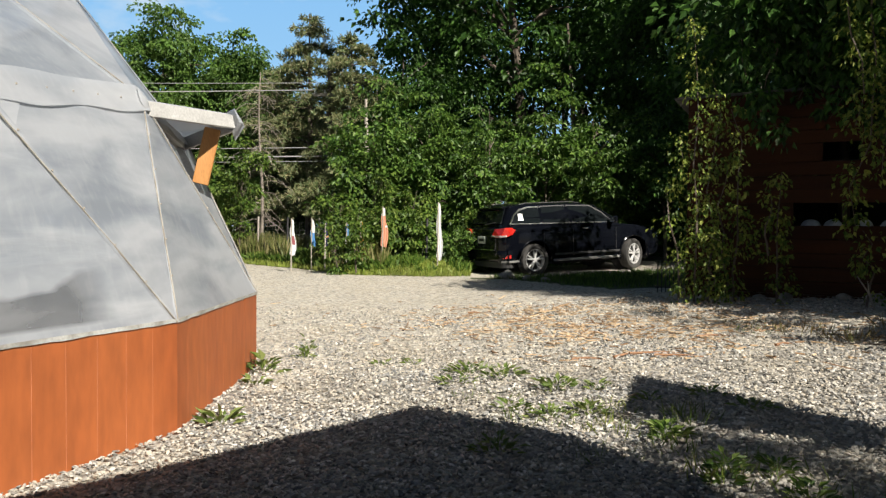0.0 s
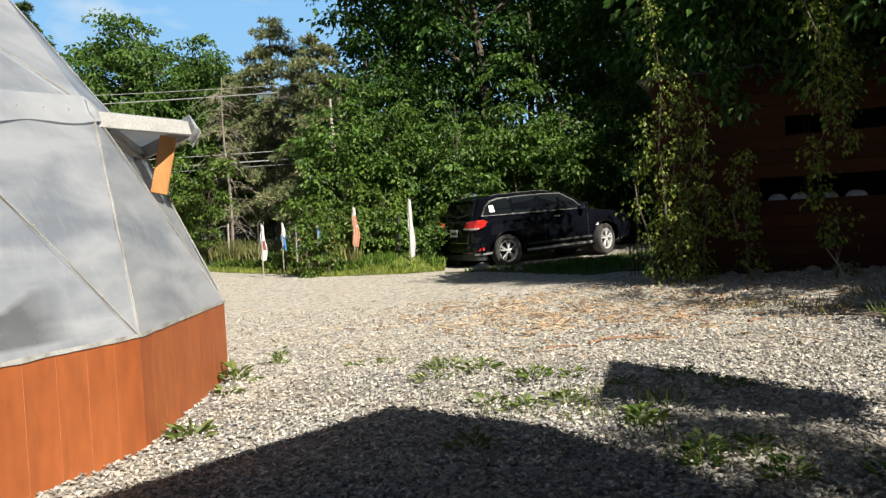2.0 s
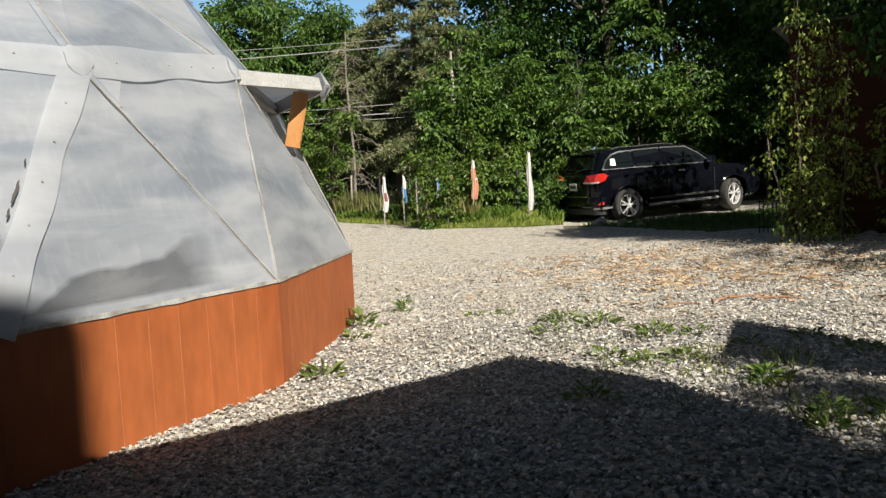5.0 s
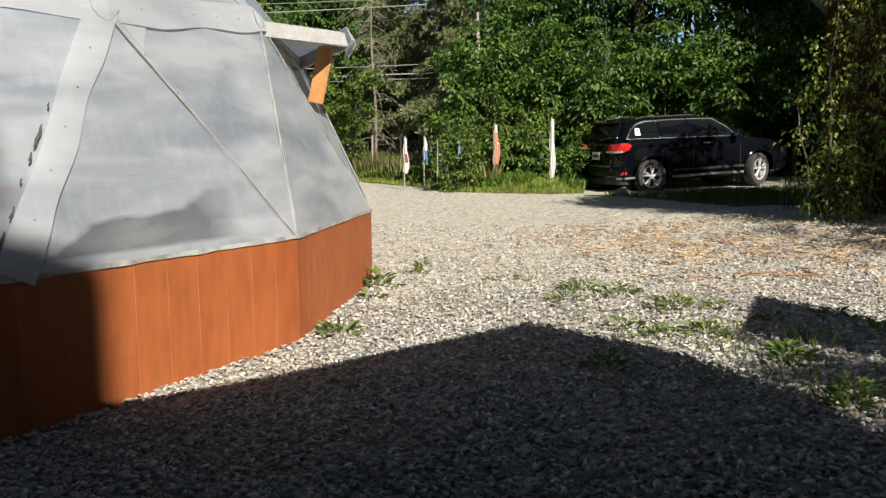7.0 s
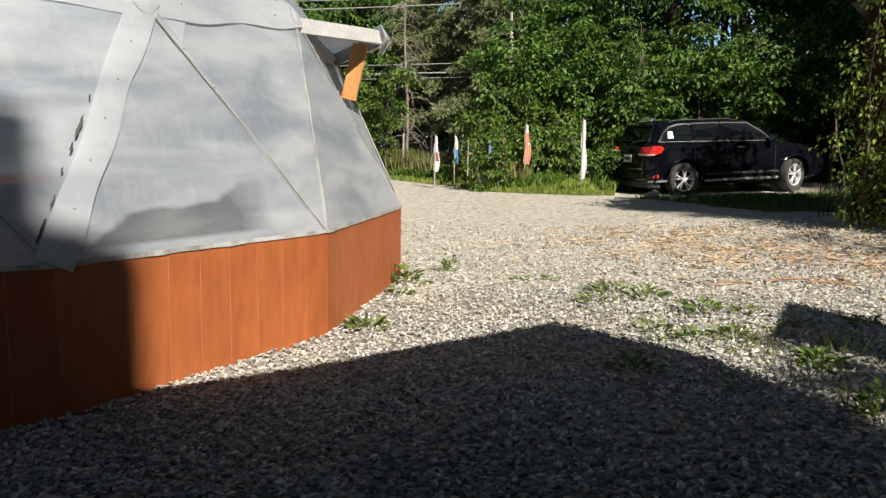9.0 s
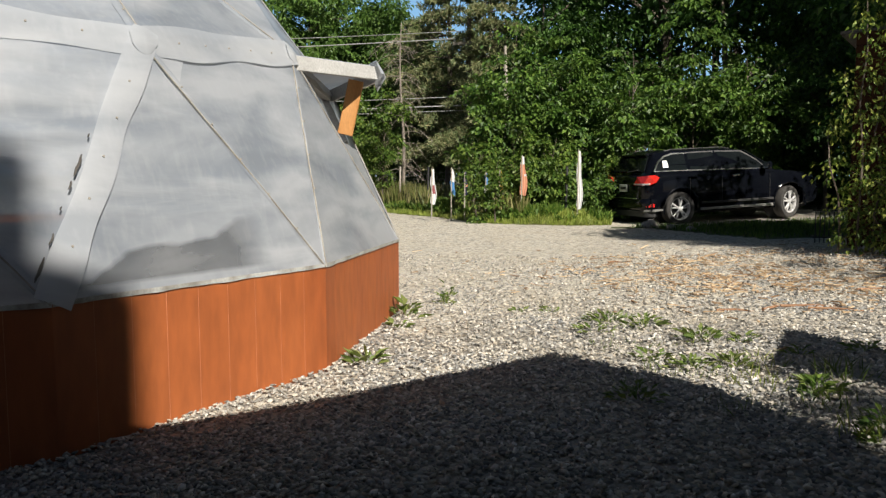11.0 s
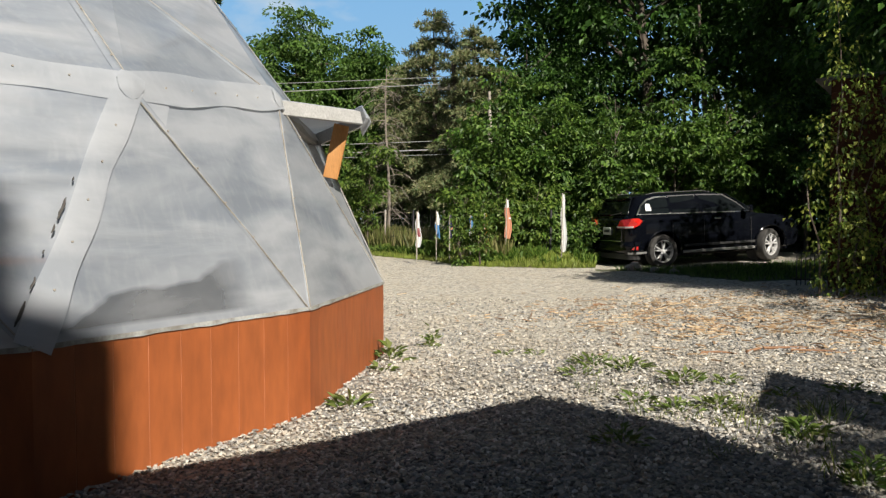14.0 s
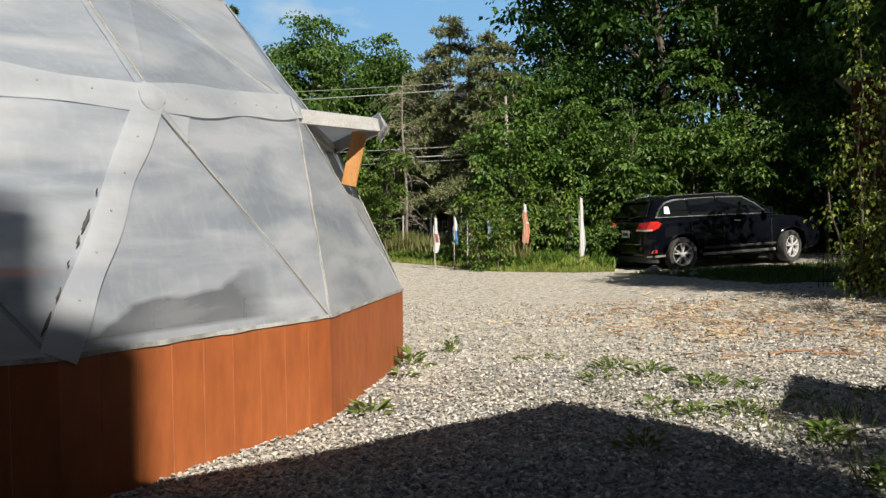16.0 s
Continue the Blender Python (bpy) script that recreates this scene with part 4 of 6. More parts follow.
conifer("pine", plant(-3.6, 28), 7.6, 3.0, "brownish sparse pine with drooping boughs", 92, MAT_NEEDLE, tuft=0.2, layers=22, taper=0.6, full=5, group="pines")


def build_far_woods():
    """Dense woodland behind everything, too far to tell the trees apart."""
    rng = np.random.default_rng(5)
    cs = []
    for x0, x1, y0, y1, h0, h1, n in ((-40, -4, 44, 56, 7.0, 9.5, 330), (-2.0, 26, 33, 42, 15, 18, 820), (16, 27, 9, 30, 6, 8.5, 300), (-1.5, 8, 24, 31, 2.6, 4.2, 110)):
        for _ in range(n):
            x, y = rng.uniform(x0, x1), rng.uniform(y0, y1)
            cs.append((x, y, rng.random() ** 0.8 * (h0 + (h1 - h0) * (0.5 + noise.noise(Vector((x * 0.35, y * 0.2, 0)))))))
    cs = np.array(cs)
    p, al, up, L, W = sprays(rng, cs, 1.4 * (0.7 + 0.6 * rng.random(len(cs))), 105, 0.27, 0.35)
    ob = new("far_woods", leaf_mesh("far_woods", p, al, up, L, W, MAT_LEAF_DARK))
    tagged(ob, "dense dark woodland far behind the yard", "woods", kind="stuff")
    g = Geo()
    for _ in range(70):
        x, y = rng.uniform(3, 24), rng.uniform(29, 40)
        h = rng.uniform(5, 10)
        g.tube([(x, y, 0), (x + rng.normal(0, 0.3), y, h)], [rng.uniform(0.08, 0.2), 0.05], 6)
    ob = new("far_trunks", g.mesh("far_trunks", [MAT_BARK], True))
    tagged(ob, "dark trunks in the far woodland", "woods", kind="stuff")


build_far_woods()

# added trees round the yard and behind the house, most unseen, to cast shade
for i, (x, y, h) in enumerate(((16.0, 9.0, 13.5), (19.5, 12.5, 14.0))):
    tree("broad_tree", plant(x, y), h, 3.6, "unseen tall broadleaf tree beyond the shed, added for shade", 120 + i, MAT_LEAF_DARK, leaf=0.24, n=230, count=60, spray=1.0, low=0.3, trunk=0.2, inner=0.2, group="tall forest trees")
# leaning tree added to throw shade on the grass before the car
tree("broad_tree", plant(5.5, 10.9), 4.9, 1.9, "leafy tree added over the shed roof to shade the rough grass", 126, MAT_LEAF_DARK, leaf=0.14, n=260, count=80, spray=0.5, low=0.55, trunk=0.1, lean=(-0.5, -0.5), inner=0.0, group="tall forest trees")
# unseen tree, added so that dappled shade falls on the shed front
tree("broad_tree", plant(8.3, 6.7), 6.9, 1.7, "unseen leafy tree near the shed, added to dapple its front", 124, MAT_LEAF_DARK, leaf=0.14, n=130, count=60, spray=0.5, low=0.48, trunk=0.09, inner=0.0, group="tall forest trees")
# unseen tree, added back along the sun from the gravel it dapples
q = Vector((1.95, 2.85, 0)) + SHIFT * 10.0
tree("broad_tree", (q.x, q.y, 0), 11.4, 1.5, "unseen slender open-crowned tree, added to dapple the near gravel", 125, MAT_LEAF_DARK, leaf=0.2, n=28, count=40, spray=0.45, low=0.74, trunk=0.1, inner=0.0, group="tall forest trees")
# three more unseen trees, added where their shade reaches the shed side
for i, (x, y, h, w) in enumerate(((9.0, 3.4, 7.0, 1.8), (8.4, 4.9, 7.2, 1.3), (8.9, 1.5, 7.0, 1.2))):
    tree("broad_tree", plant(x, y), h, w, "unseen broadleaf tree beside the yard, added for shade", 130 + i, MAT_LEAF_DARK, leaf=0.16, n=120, count=55, spray=0.5, low=0.45, trunk=0.08, inner=0.0, group="tall forest trees")


# ---- car ----
MAT_PAINT = surface("black_car_paint", (0.0025, 0.003, 0.005), (0.004, 0.0048, 0.007), 2, 300, 0.09, 0.0, coat=0.25, spec=0.12)
MAT_GLASS_CAR = surface("tinted_glass", (0.006, 0.008, 0.009), (0.009, 0.011, 0.012), 2, 200, 0.07, 0.0, spec=0.22)
MAT_RUBBER = surface("tyre_rubber", (0.022, 0.021, 0.02), (0.045, 0.042, 0.038), 8, 120, 0.85, 0.3)
MAT_ALLOY = surface("alloy_rim", (0.52, 0.515, 0.505), (0.62, 0.615, 0.605), 10, 100, 0.38, 0.0, metal=0.25)
MAT_TRIM = surface("dark_plastic_trim", (0.02, 0.02, 0.021), (0.035, 0.034, 0.033), 6, 150, 0.6, 0.1)
MAT_SILL = surface("grey_sill", (0.12, 0.12, 0.115), (0.2, 0.195, 0.185), 5, 100, 0.5, 0.1)
MAT_CHROME = surface("chrome_strip", (0.6, 0.6, 0.6), (0.7, 0.7, 0.7), 5, 100, 0.2, 0.0, metal=1.0)
MAT_REDLAMP = surface("red_lamp_lens", (0.55, 0.012, 0.010), (0.70, 0.03, 0.02), 12, 90, 0.12, 0.0, coat=1.0)
MAT_PALE = surface("pale_grey_plate", (0.45, 0.45, 0.42), (0.6, 0.6, 0.57), 20, 100, 0.6, 0.0)
MAT_WHITE = surface("white_matter", (0.72, 0.72, 0.70), (0.82, 0.82, 0.80), 6, 90, 0.7, 0.1)


def round_rect(x0, x1, w, z, rad, n=6):
    """A rectangle with rounded corners, as points at height z."""
    pts = []
    for cx, cy, a0 in ((x1 - rad, w - rad, 0), (x0 + rad, w - rad, 90), (x0 + rad, -w + rad, 180), (x1 - rad, -w + rad, 270)):
        for i in range(n + 1):
            a = radians(a0 + 90 * i / n)
            pts.append((cx + rad * math.cos(a), cy + rad * math.sin(a), z))
    return pts


def loft(rings, k=0):
    g = Geo()
    n = len(rings[0])
    for r in rings:
        g.v += [tuple(p) for p in r]
    for i in range(len(rings) - 1):
        for j in range(n):
            g.f.append((i * n + j, i * n + (j + 1) % n, (i + 1) * n + (j + 1) % n, (i + 1) * n + j))
    g.f += [tuple(range(n))[::-1], tuple((len(rings) - 1) * n + j for j in range(n))]
    g.k = [k] * len(g.f)
    return g


def lathe(profile, sides=32):
    """A ring about the y axis from (radius, y) points, closed."""
    g = Geo()
    n = len(profile)
    for i in range(sides):
        a = 2 * math.pi * i / sides
        g.v += [(r * math.cos(a), y, r * math.sin(a)) for r, y in profile]
    for i in range(sides):
        i2 = (i + 1) % sides
        g.f += [(i * n + j, i * n + (j + 1) % n, i2 * n + (j + 1) % n, i2 * n + j) for j in range(n)]
    g.k = [0] * len(g.f)
    return g


def cut(geo, name, mat, cutters):
    """The mesh with the cutters' volumes taken away."""
    ob = new(name, geo.mesh(name, [mat], True))
    tools = []
    for c in cutters:
        t = new("cutter", c.mesh("cutter", [mat]))
        md = ob.modifiers.new("cut", "BOOLEAN")
        md.operation, md.object, md.solver = "DIFFERENCE", t, "EXACT"
        tools.append(t)
    me = bpy.data.meshes.new_from_object(ob.evaluated_get(bpy.context.evaluated_depsgraph_get()))
    me.name = name
    for t in tools + [ob]:
        bpy.data.objects.remove(t)
    me.polygons.foreach_set("use_smooth", [True] * len(me.polygons))
    me.set_sharp_from_angle(angle=radians(35))
    return me


def body_section(x, zb, zt, w):
    """Half sections of the lower body, mirrored, from the sill round over the top."""
    h = zt - zb
    half = [(w - 0.16, zb), (w - 0.05, zb + 0.05), (w - 0.015, zb + 0.25 * h), (w, zb + 0.55 * h), (w - 0.012, zb + 0.78 * h), (w - 0.03, zb + 0.92 * h), (w - 0.085, zt), (w * 0.5, zt + 0.025)]
    return [(x, -y, z) for y, z in half] + [(x, y, z) for y, z in reversed(half)]


CAR_SIDE = ((1.10, 0.885), (1.30, 0.825), (1.52, 0.735), (1.60, 0.68))


def side_y(z):
    for (z0, y0), (z1, y1) in zip(CAR_SIDE, CAR_SIDE[1:]):
        if z <= z1:
            return y0 + (y1 - y0) * (z - z0) / (z1 - z0)
    return CAR_SIDE[-1][1]


def side_panel(poly, sign, proud=0.006, thick=0.012):
    """A pane that follows the slope of the cabin's side; poly in (x, z)."""
    out = [(x, sign * (side_y(z) + proud), z) for x, z in poly]
    return Geo().prism(out, (0, -sign * thick, 0))


def build_wheel(parent, at, steer):
    w = thing("wheel", (0, 0, 0), "", "")
    w.parent = parent
    w.matrix_basis = pose(*at, 0, 0, steer)
    for key in ("label", "category"):
        if key in w:
            del w[key]
    part("tyre", lathe([(0.245, -0.10), (0.30, -0.115), (0.345, -0.11), (0.362, -0.085), (0.366, 0), (0.362, 0.085), (0.345, 0.11), (0.30, 0.115), (0.245, 0.10)], 40), MAT_RUBBER, w, "", True)
    s = -1 if at[1] < 0 else 1
    rim = lathe([(0.235, s * 0.02), (0.246, s * 0.105), (0.238, s * 0.108), (0.226, s * 0.09), (0.222, s * 0.02)], 40)
    part("rim", rim, MAT_ALLOY, w, "bright alloy rim", True)
    for i in range(5):
        for d in (-0.20, 0.20):
            a = 2 * math.pi * i / 5 + 0.3
            p0 = Vector((0.045 * math.cos(a), s * 0.085, 0.045 * math.sin(a)))
            p1 = Vector((0.222 * math.cos(a + d), s * 0.092, 0.222 * math.sin(a + d)))
            part("spoke", Geo().tube([p0, p1], [0.024, 0.016], 6), MAT_ALLOY, w)
    part("hub_cap", lathe([(0.0, s * 0.07), (0.05, s * 0.075), (0.05, s * 0.1), (0.0, s * 0.108)], 16), MAT_ALLOY, w)
    part("brake_disc", lathe([(0.0, s * 0.0), (0.2, s * 0.0), (0.2, s * 0.02), (0.0, s * 0.02)], 24), MAT_TRIM, w)
    return w


def build_car():
    root = thing("car", (2.707, 18.62, 0.21), "black estate car with silver spoked wheels parked on gravel", "car")
    root.matrix_world = pose(2.707, 18.62, 0.205, 0, -2.4, 28.4)
    st = ((-2.26, 0.48, 0.94, 0.60), (-2.23, 0.38, 1.04, 0.74), (-2.15, 0.31, 1.10, 0.835), (-2.00, 0.28, 1.14, 0.89), (-1.75, 0.26, 1.15, 0.915), (-1.4, 0.25, 1.15, 0.92), (0.0, 0.24, 1.13, 0.92), (0.7, 0.24, 1.12, 0.915), (1.2, 0.25, 1.09, 0.91), (1.8, 0.27, 1.03, 0.89), (2.2, 0.30, 0.94, 0.84), (2.38, 0.36, 0.80, 0.72), (2.43, 0.45, 0.68, 0.60))
    g = loft([body_section(*s) for s in st])
    wells = [Geo().tube([(x, sg * 0.55, 0.375), (x, sg * 1.1, 0.375)], [0.425, 0.425], 32) for x in (-1.445, 1.40) for sg in (-1, 1)]
    part("body", cut(g, "body", MAT_PAINT, wells), MAT_PAINT, root)
    rings = [round_rect(x0, x1, w, z, r) for x0, x1, w, z, r in ((-2.17, 1.24, 0.885, 1.06, 0.28), (-2.15, 1.16, 0.885, 1.10, 0.28), (-2.07, 0.84, 0.825, 1.30, 0.26), (-1.94, 0.48, 0.735, 1.51, 0.24), (-1.84, 0.30, 0.68, 1.58, 0.24), (-1.62, 0.02, 0.58, 1.628, 0.22), (-1.1, -0.4, 0.34, 1.65, 0.16))]
    part("cabin", loft(rings), MAT_PAINT, root, "", True)
    quarter = [(-2.03, 1.195), (-1.25, 1.185), (-1.25, 1.535), (-1.52, 1.525), (-1.74, 1.475), (-1.90, 1.37)]
    for sg in (-1, 1):
        part("window_surround", side_panel([(x + dx, z + dz) for (x, z), (dx, dz) in zip(quarter, ((-0.05, -0.02), (0.03, -0.02), (0.03, 0.025), (-0.02, 0.028), (-0.03, 0.025), (-0.035, 0.015)))], sg, 0.004), MAT_CHROME, root, "thin chrome window surround")
        part("side_window", side_panel(quarter, sg, 0.009), MAT_GLASS_CAR, root)
        part("door_frame", side_panel([(-1.20, 1.165), (-0.43, 1.155), (-0.49, 1.575), (-1.20, 1.565)], sg, 0.003), MAT_TRIM, root)
        part("door_frame", side_panel([(-0.39, 1.155), (0.83, 1.135), (0.55, 1.38), (0.24, 1.56), (-0.45, 1.575)], sg, 0.003), MAT_TRIM, root)
        part("side_window", side_panel([(-1.17, 1.19), (-0.46, 1.18), (-0.52, 1.55), (-1.17, 1.54)], sg), MAT_GLASS_CAR, root)
        part("side_window", side_panel([(-0.36, 1.18), (0.78, 1.16), (0.52, 1.36), (0.22, 1.53), (-0.42, 1.55)], sg), MAT_GLASS_CAR, root)
        part("window_strip", side_panel([(-1.22, 1.162), (0.86, 1.138), (0.86, 1.152), (-1.22, 1.178)], sg, 0.010), MAT_CHROME, root, "thin chrome strip")
        part("sill_trim", Geo().box((0.02, sg * 0.915, 0.335), (1.95, 0.035, 0.06), bevel=0.01), MAT_SILL, root, "grey sill moulding")
        part("side_moulding", Geo().box((0.02, sg * 0.922, 0.47), (1.9, 0.02, 0.05), bevel=0.008), MAT_TRIM, root)
        part("roof_rail", Geo().tube([(-1.65, sg * 0.60, 1.60), (-1.5, sg * 0.61, 1.63), (-0.2, sg * 0.61, 1.645), (0.0, sg * 0.60, 1.61)], [0.012] * 4, 6), MAT_TRIM, root)
        for x in (-1.12, -0.05):
            part("door_handle", Geo().box((x, sg * 0.926, 1.03), (0.17, 0.04, 0.032), bevel=0.01), MAT_CHROME if x > -0.5 else MAT_PAINT, root)
        for x in (-1.21, -0.40, 0.86):
            part("door_seam", Geo().box((x, sg * 0.921, 0.72), (0.008, 0.008, 0.60)), MAT_TRIM, root)
        part("mirror", Geo().box((0.72, sg * 1.02, 1.21), (0.12, 0.2, 0.16), bevel=0.035), MAT_PAINT, root)
        part("mirror_glass", Geo().box((0.655, sg * 1.02, 1.21), (0.006, 0.16, 0.12), bevel=0.002), MAT_CHROME, root)
        lamp = part("tail_light", Geo().prism([(-2.245, sg * 0.40, 0.90), (-2.21, sg * 0.70, 0.89), (-2.13, sg * 0.85, 0.90), (-2.02, sg * 0.90, 0.95), (-1.95, sg * 0.905, 1.05), (-2.03, sg * 0.88, 1.10), (-2.14, sg * 0.82, 1.10), (-2.22, sg * 0.50, 1.07)], (-0.045, sg * 0.03, 0)), MAT_REDLAMP, root, "red wrap-round tail light")
        part("clear_band", Geo().prism([(-2.255, sg * 0.42, 0.905), (-2.22, sg * 0.70, 0.897), (-2.14, sg * 0.845, 0.905), (-2.14, sg * 0.845, 0.935), (-2.22, sg * 0.70, 0.93), (-2.255, sg * 0.42, 0.935)], (-0.05, sg * 0.035, 0)), MAT_PALE, lamp, "pale reversing lamp band")
        part("reflector", Geo().prism([(-2.18, sg * 0.78, 0.43), (-2.06, sg * 0.89, 0.43), (-2.06, sg * 0.89, 0.50), (-2.18, sg * 0.78, 0.50)], (-0.05, sg * 0.03, 0)), MAT_REDLAMP, root)
        part("bumper_trim", Geo().prism([(-2.20, sg * 0.72, 0.335), (-2.06, sg * 0.88, 0.335), (-1.86, sg * 0.915, 0.345), (-1.86, sg * 0.915, 0.385), (-2.06, sg * 0.88, 0.38), (-2.20, sg * 0.72, 0.38)], (-0.05, sg * 0.03, 0)), MAT_SILL, root, "pale grey lower bumper trim")
        for x in (-1.445, 1.40):
            arch = Geo()
            pts = [(x + 0.44 * math.cos(a), sg * 0.925, 0.375 + 0.44 * math.sin(a)) for a in np.linspace(-0.25, math.pi + 0.25, 20)]
            arch.tube(pts, [0.022] * 20, 6)
            part("wheel_arch", arch, MAT_PAINT, root, "", True)
            part("wheel_housing", Geo().tube([(x, sg * 0.54, 0.375), (x, sg * 0.56, 0.375)], [0.43, 0.43], 24), MAT_TRIM, root)
    part("rear_window", Geo().prism([(-2.155, -0.62, 1.19), (-2.155, 0.62, 1.19), (-1.99, 0.54, 1.55), (-1.99, -0.54, 1.55)], (0.02, 0, 0.0)), MAT_GLASS_CAR, root)
    part("windscreen", Geo().prism([(1.08, -0.72, 1.17), (1.08, 0.72, 1.17), (0.43, 0.58, 1.56), (0.43, -0.58, 1.56)], (0.012, 0, 0.012)), MAT_GLASS_CAR, root)
    part("spoiler", Geo().prism([(-2.06, -0.54, 1.55), (-1.74, -0.54, 1.61), (-1.74, 0.54, 1.61), (-2.06, 0.54, 1.55)], (0, 0, -0.035)), MAT_PAINT, root)
    part("rear_bumper", loft([round_rect(x0, -1.9, w, z, 0.26) for z, x0, w in ((0.34, -2.24, 0.88), (0.40, -2.29, 0.90), (0.54, -2.30, 0.905), (0.60, -2.27, 0.895))]), MAT_PAINT, root, "", True)
    part("bumper_skirt", loft([round_rect(-2.24, -1.9, 0.86, z, 0.2) for z in (0.22, 0.26, 0.345)]), MAT_TRIM, root, "", True)
    part("bumper_strip", Geo().box((-2.27, 0, 0.615), (0.08, 1.15, 0.022), bevel=0.008), MAT_CHROME, root)
    part("licence_plate", Geo().box((-2.285, 0.0, 0.83), (0.015, 0.31, 0.16), bevel=0.004), MAT_PALE, root, "plain grey plate with a dark bar")
    part("plate_bar", Geo().box((-2.296, 0.0, 0.83), (0.006, 0.22, 0.06)), MAT_TRIM, root)
    part("rear_wiper", Geo().tube([(-2.175, 0.0, 1.17), (-2.165, -0.4, 1.22)], [0.012, 0.008], 5), MAT_TRIM, root)
    part("window_sticker", side_panel([(-1.84, 1.25), (-1.70, 1.25), (-1.71, 1.40), (-1.82, 1.40)], -1, 0.016, 0.004), MAT_WHITE, root, "white square sticker")
    part("antenna", Geo().tube([(-1.7, 0.0, 1.66), (-1.78, 0.0, 1.73)], [0.02, 0.008], 6), MAT_TRIM, root)
    part("underbody", Geo().box((0.05, 0, 0.33), (4.1, 1.2, 0.22)), MAT_TRIM, root)
    for x, sg, steer in ((-1.445, -1, 0), (-1.445, 1, 0), (1.40, -1, 16), (1.40, 1, 16)):
        build_wheel(root, (x, sg * 0.80, 0.365), steer)
    return root


car = build_car()


# ---- utility pole and cables ----
def build_pole():
    at = plant(-4.45, 28.5)
    root = thing("utility_pole", at, "weathered dark utility pole with a pale crossarm", "utility pole")
    part("pole", Geo().tube([(0, 0, -0.3), (0, 0, 3), (0.03, 0, 6.7)], [0.14, 0.125, 0.1], 10), MAT_BARK, root, "", True)
    part("crossarm", Geo().box((0.05, -0.13, 5.55), (1.25, 0.09, 0.11), bevel=0.01), MAT_PALEBARK, root, "pale timber crossarm")
    for x in (-0.5, -0.15, 0.5):
        part("insulator", lathe_move(x, -0.13, 5.61), MAT_WHITE, root)
    z0 = at[2]
    for z, ze, r in ((6.45, 6.75, 0.012), (6.2, 6.28, 0.02), (4.1, 4.15, 0.014), (3.78, 3.85, 0.024), (3.6, 3.62, 0.012)):
        pts = [Vector((at[0] - 22 * t, at[1] - 0.13 + 1.2 * t, z + (ze - z) * t - 0.9 * t * (1 - t) * 0.5)) for t in np.linspace(0, 1, 16)]
        cable = thing("power_cable", pts[0], "thin grey overhead cable on the utility pole", "cable", "overhead cables")
        part("strand", Geo().tube([p - pts[0] for p in pts], [r] * 16, 5), MAT_CABLE, cable)


def lathe_move(x, y, z):
    g = lathe_z([(0.02, 0), (0.045, 0.01), (0.05, 0.05), (0.025, 0.07), (0.045, 0.09), (0.03, 0.13), (0.0, 0.14)], 10)
    g.v = [(a + x, b + y, c + z) for a, b, c in g.v]
    return g


MAT_CABLE = surface("aluminium_cable", (0.28, 0.28, 0.27), (0.36, 0.36, 0.35), 3, 40, 0.5, 0.0)
build_pole()


# ---- dead tree ----
def build_snag():
    rng = np.random.default_rng(3)
    at = plant(-6.02, 24.5)
    root = thing("dead_tree", at, "bare grey dead tree with broken twiggy branches", "tree")
    tr = [Vector((0.06 * math.sin(z * 1.1), 0, z)) for z in np.linspace(-0.15, 5.6, 12)]
    part("trunk", Geo().tube(tr, [0.062 * (1 - 0.8 * i / 11) for i in range(12)], 7), MAT_SNAG, root, "", True)
    for i in range(64):
        z = rng.uniform(0.8, 5.4)
        a, L = rng.uniform(0, 6.28), rng.uniform(0.4, 1.25)
        d = Vector((math.cos(a), math.sin(a) * 0.6, 0))
        p = Vector((0.06 * math.sin(z * 1.1), 0, z))
        pts = [p + d * L * t + Vector((rng.normal(0, 0.03), 0, L * (0.25 * t - 0.7 * t * t) + rng.normal(0, 0.02))) for t in np.linspace(0, 1, 5)]
        g = Geo().tube(pts, [0.014, 0.011, 0.009, 0.007, 0.004], 5)
        for t in (2, 3):
            e = pts[t] + Vector((rng.normal(0, 0.2), rng.normal(0, 0.2), -rng.uniform(0.05, 0.3)))
            g.tube([pts[t], e], [0.008, 0.003], 4)
        part("branch", g, MAT_SNAG, root)


MAT_SNAG = surface("weathered_dead_wood", (0.15, 0.125, 0.10), (0.27, 0.235, 0.195), 5, 40, 0.9, 0.6, stretch=(1, 1, 0.3), dist=0.02)
build_snag()
for i, (x, y, h, r, lean) in enumerate(((7.7, 19.6, 8.5, 0.05, 0.1), (8.3, 20.0, 7.0, 0.035, 0.3), (-2.55, 24.0, 4.7, 0.08, -0.1))):
    root = thing("bare_trunk", plant(x, y), "slim pale grey trunk at the wood's edge", "tree", "slim pale trunks")
    part("trunk", Geo().tube([(0, 0, -0.1), (lean * 0.3, 0, h * 0.4), (lean, 0, h)], [r * 1.3, r, r * 0.5], 7), MAT_PALEBARK, root, "", True)
    for k in range(5):
        z = h * (0.35 + 0.12 * k)
        part("branch", Geo().tube([(lean * 0.6, 0, z), (lean * 0.6 + (-1) ** k * 0.5, 0.1, z + 0.45)], [r * 0.35, 0.006], 5), MAT_PALEBARK, root)


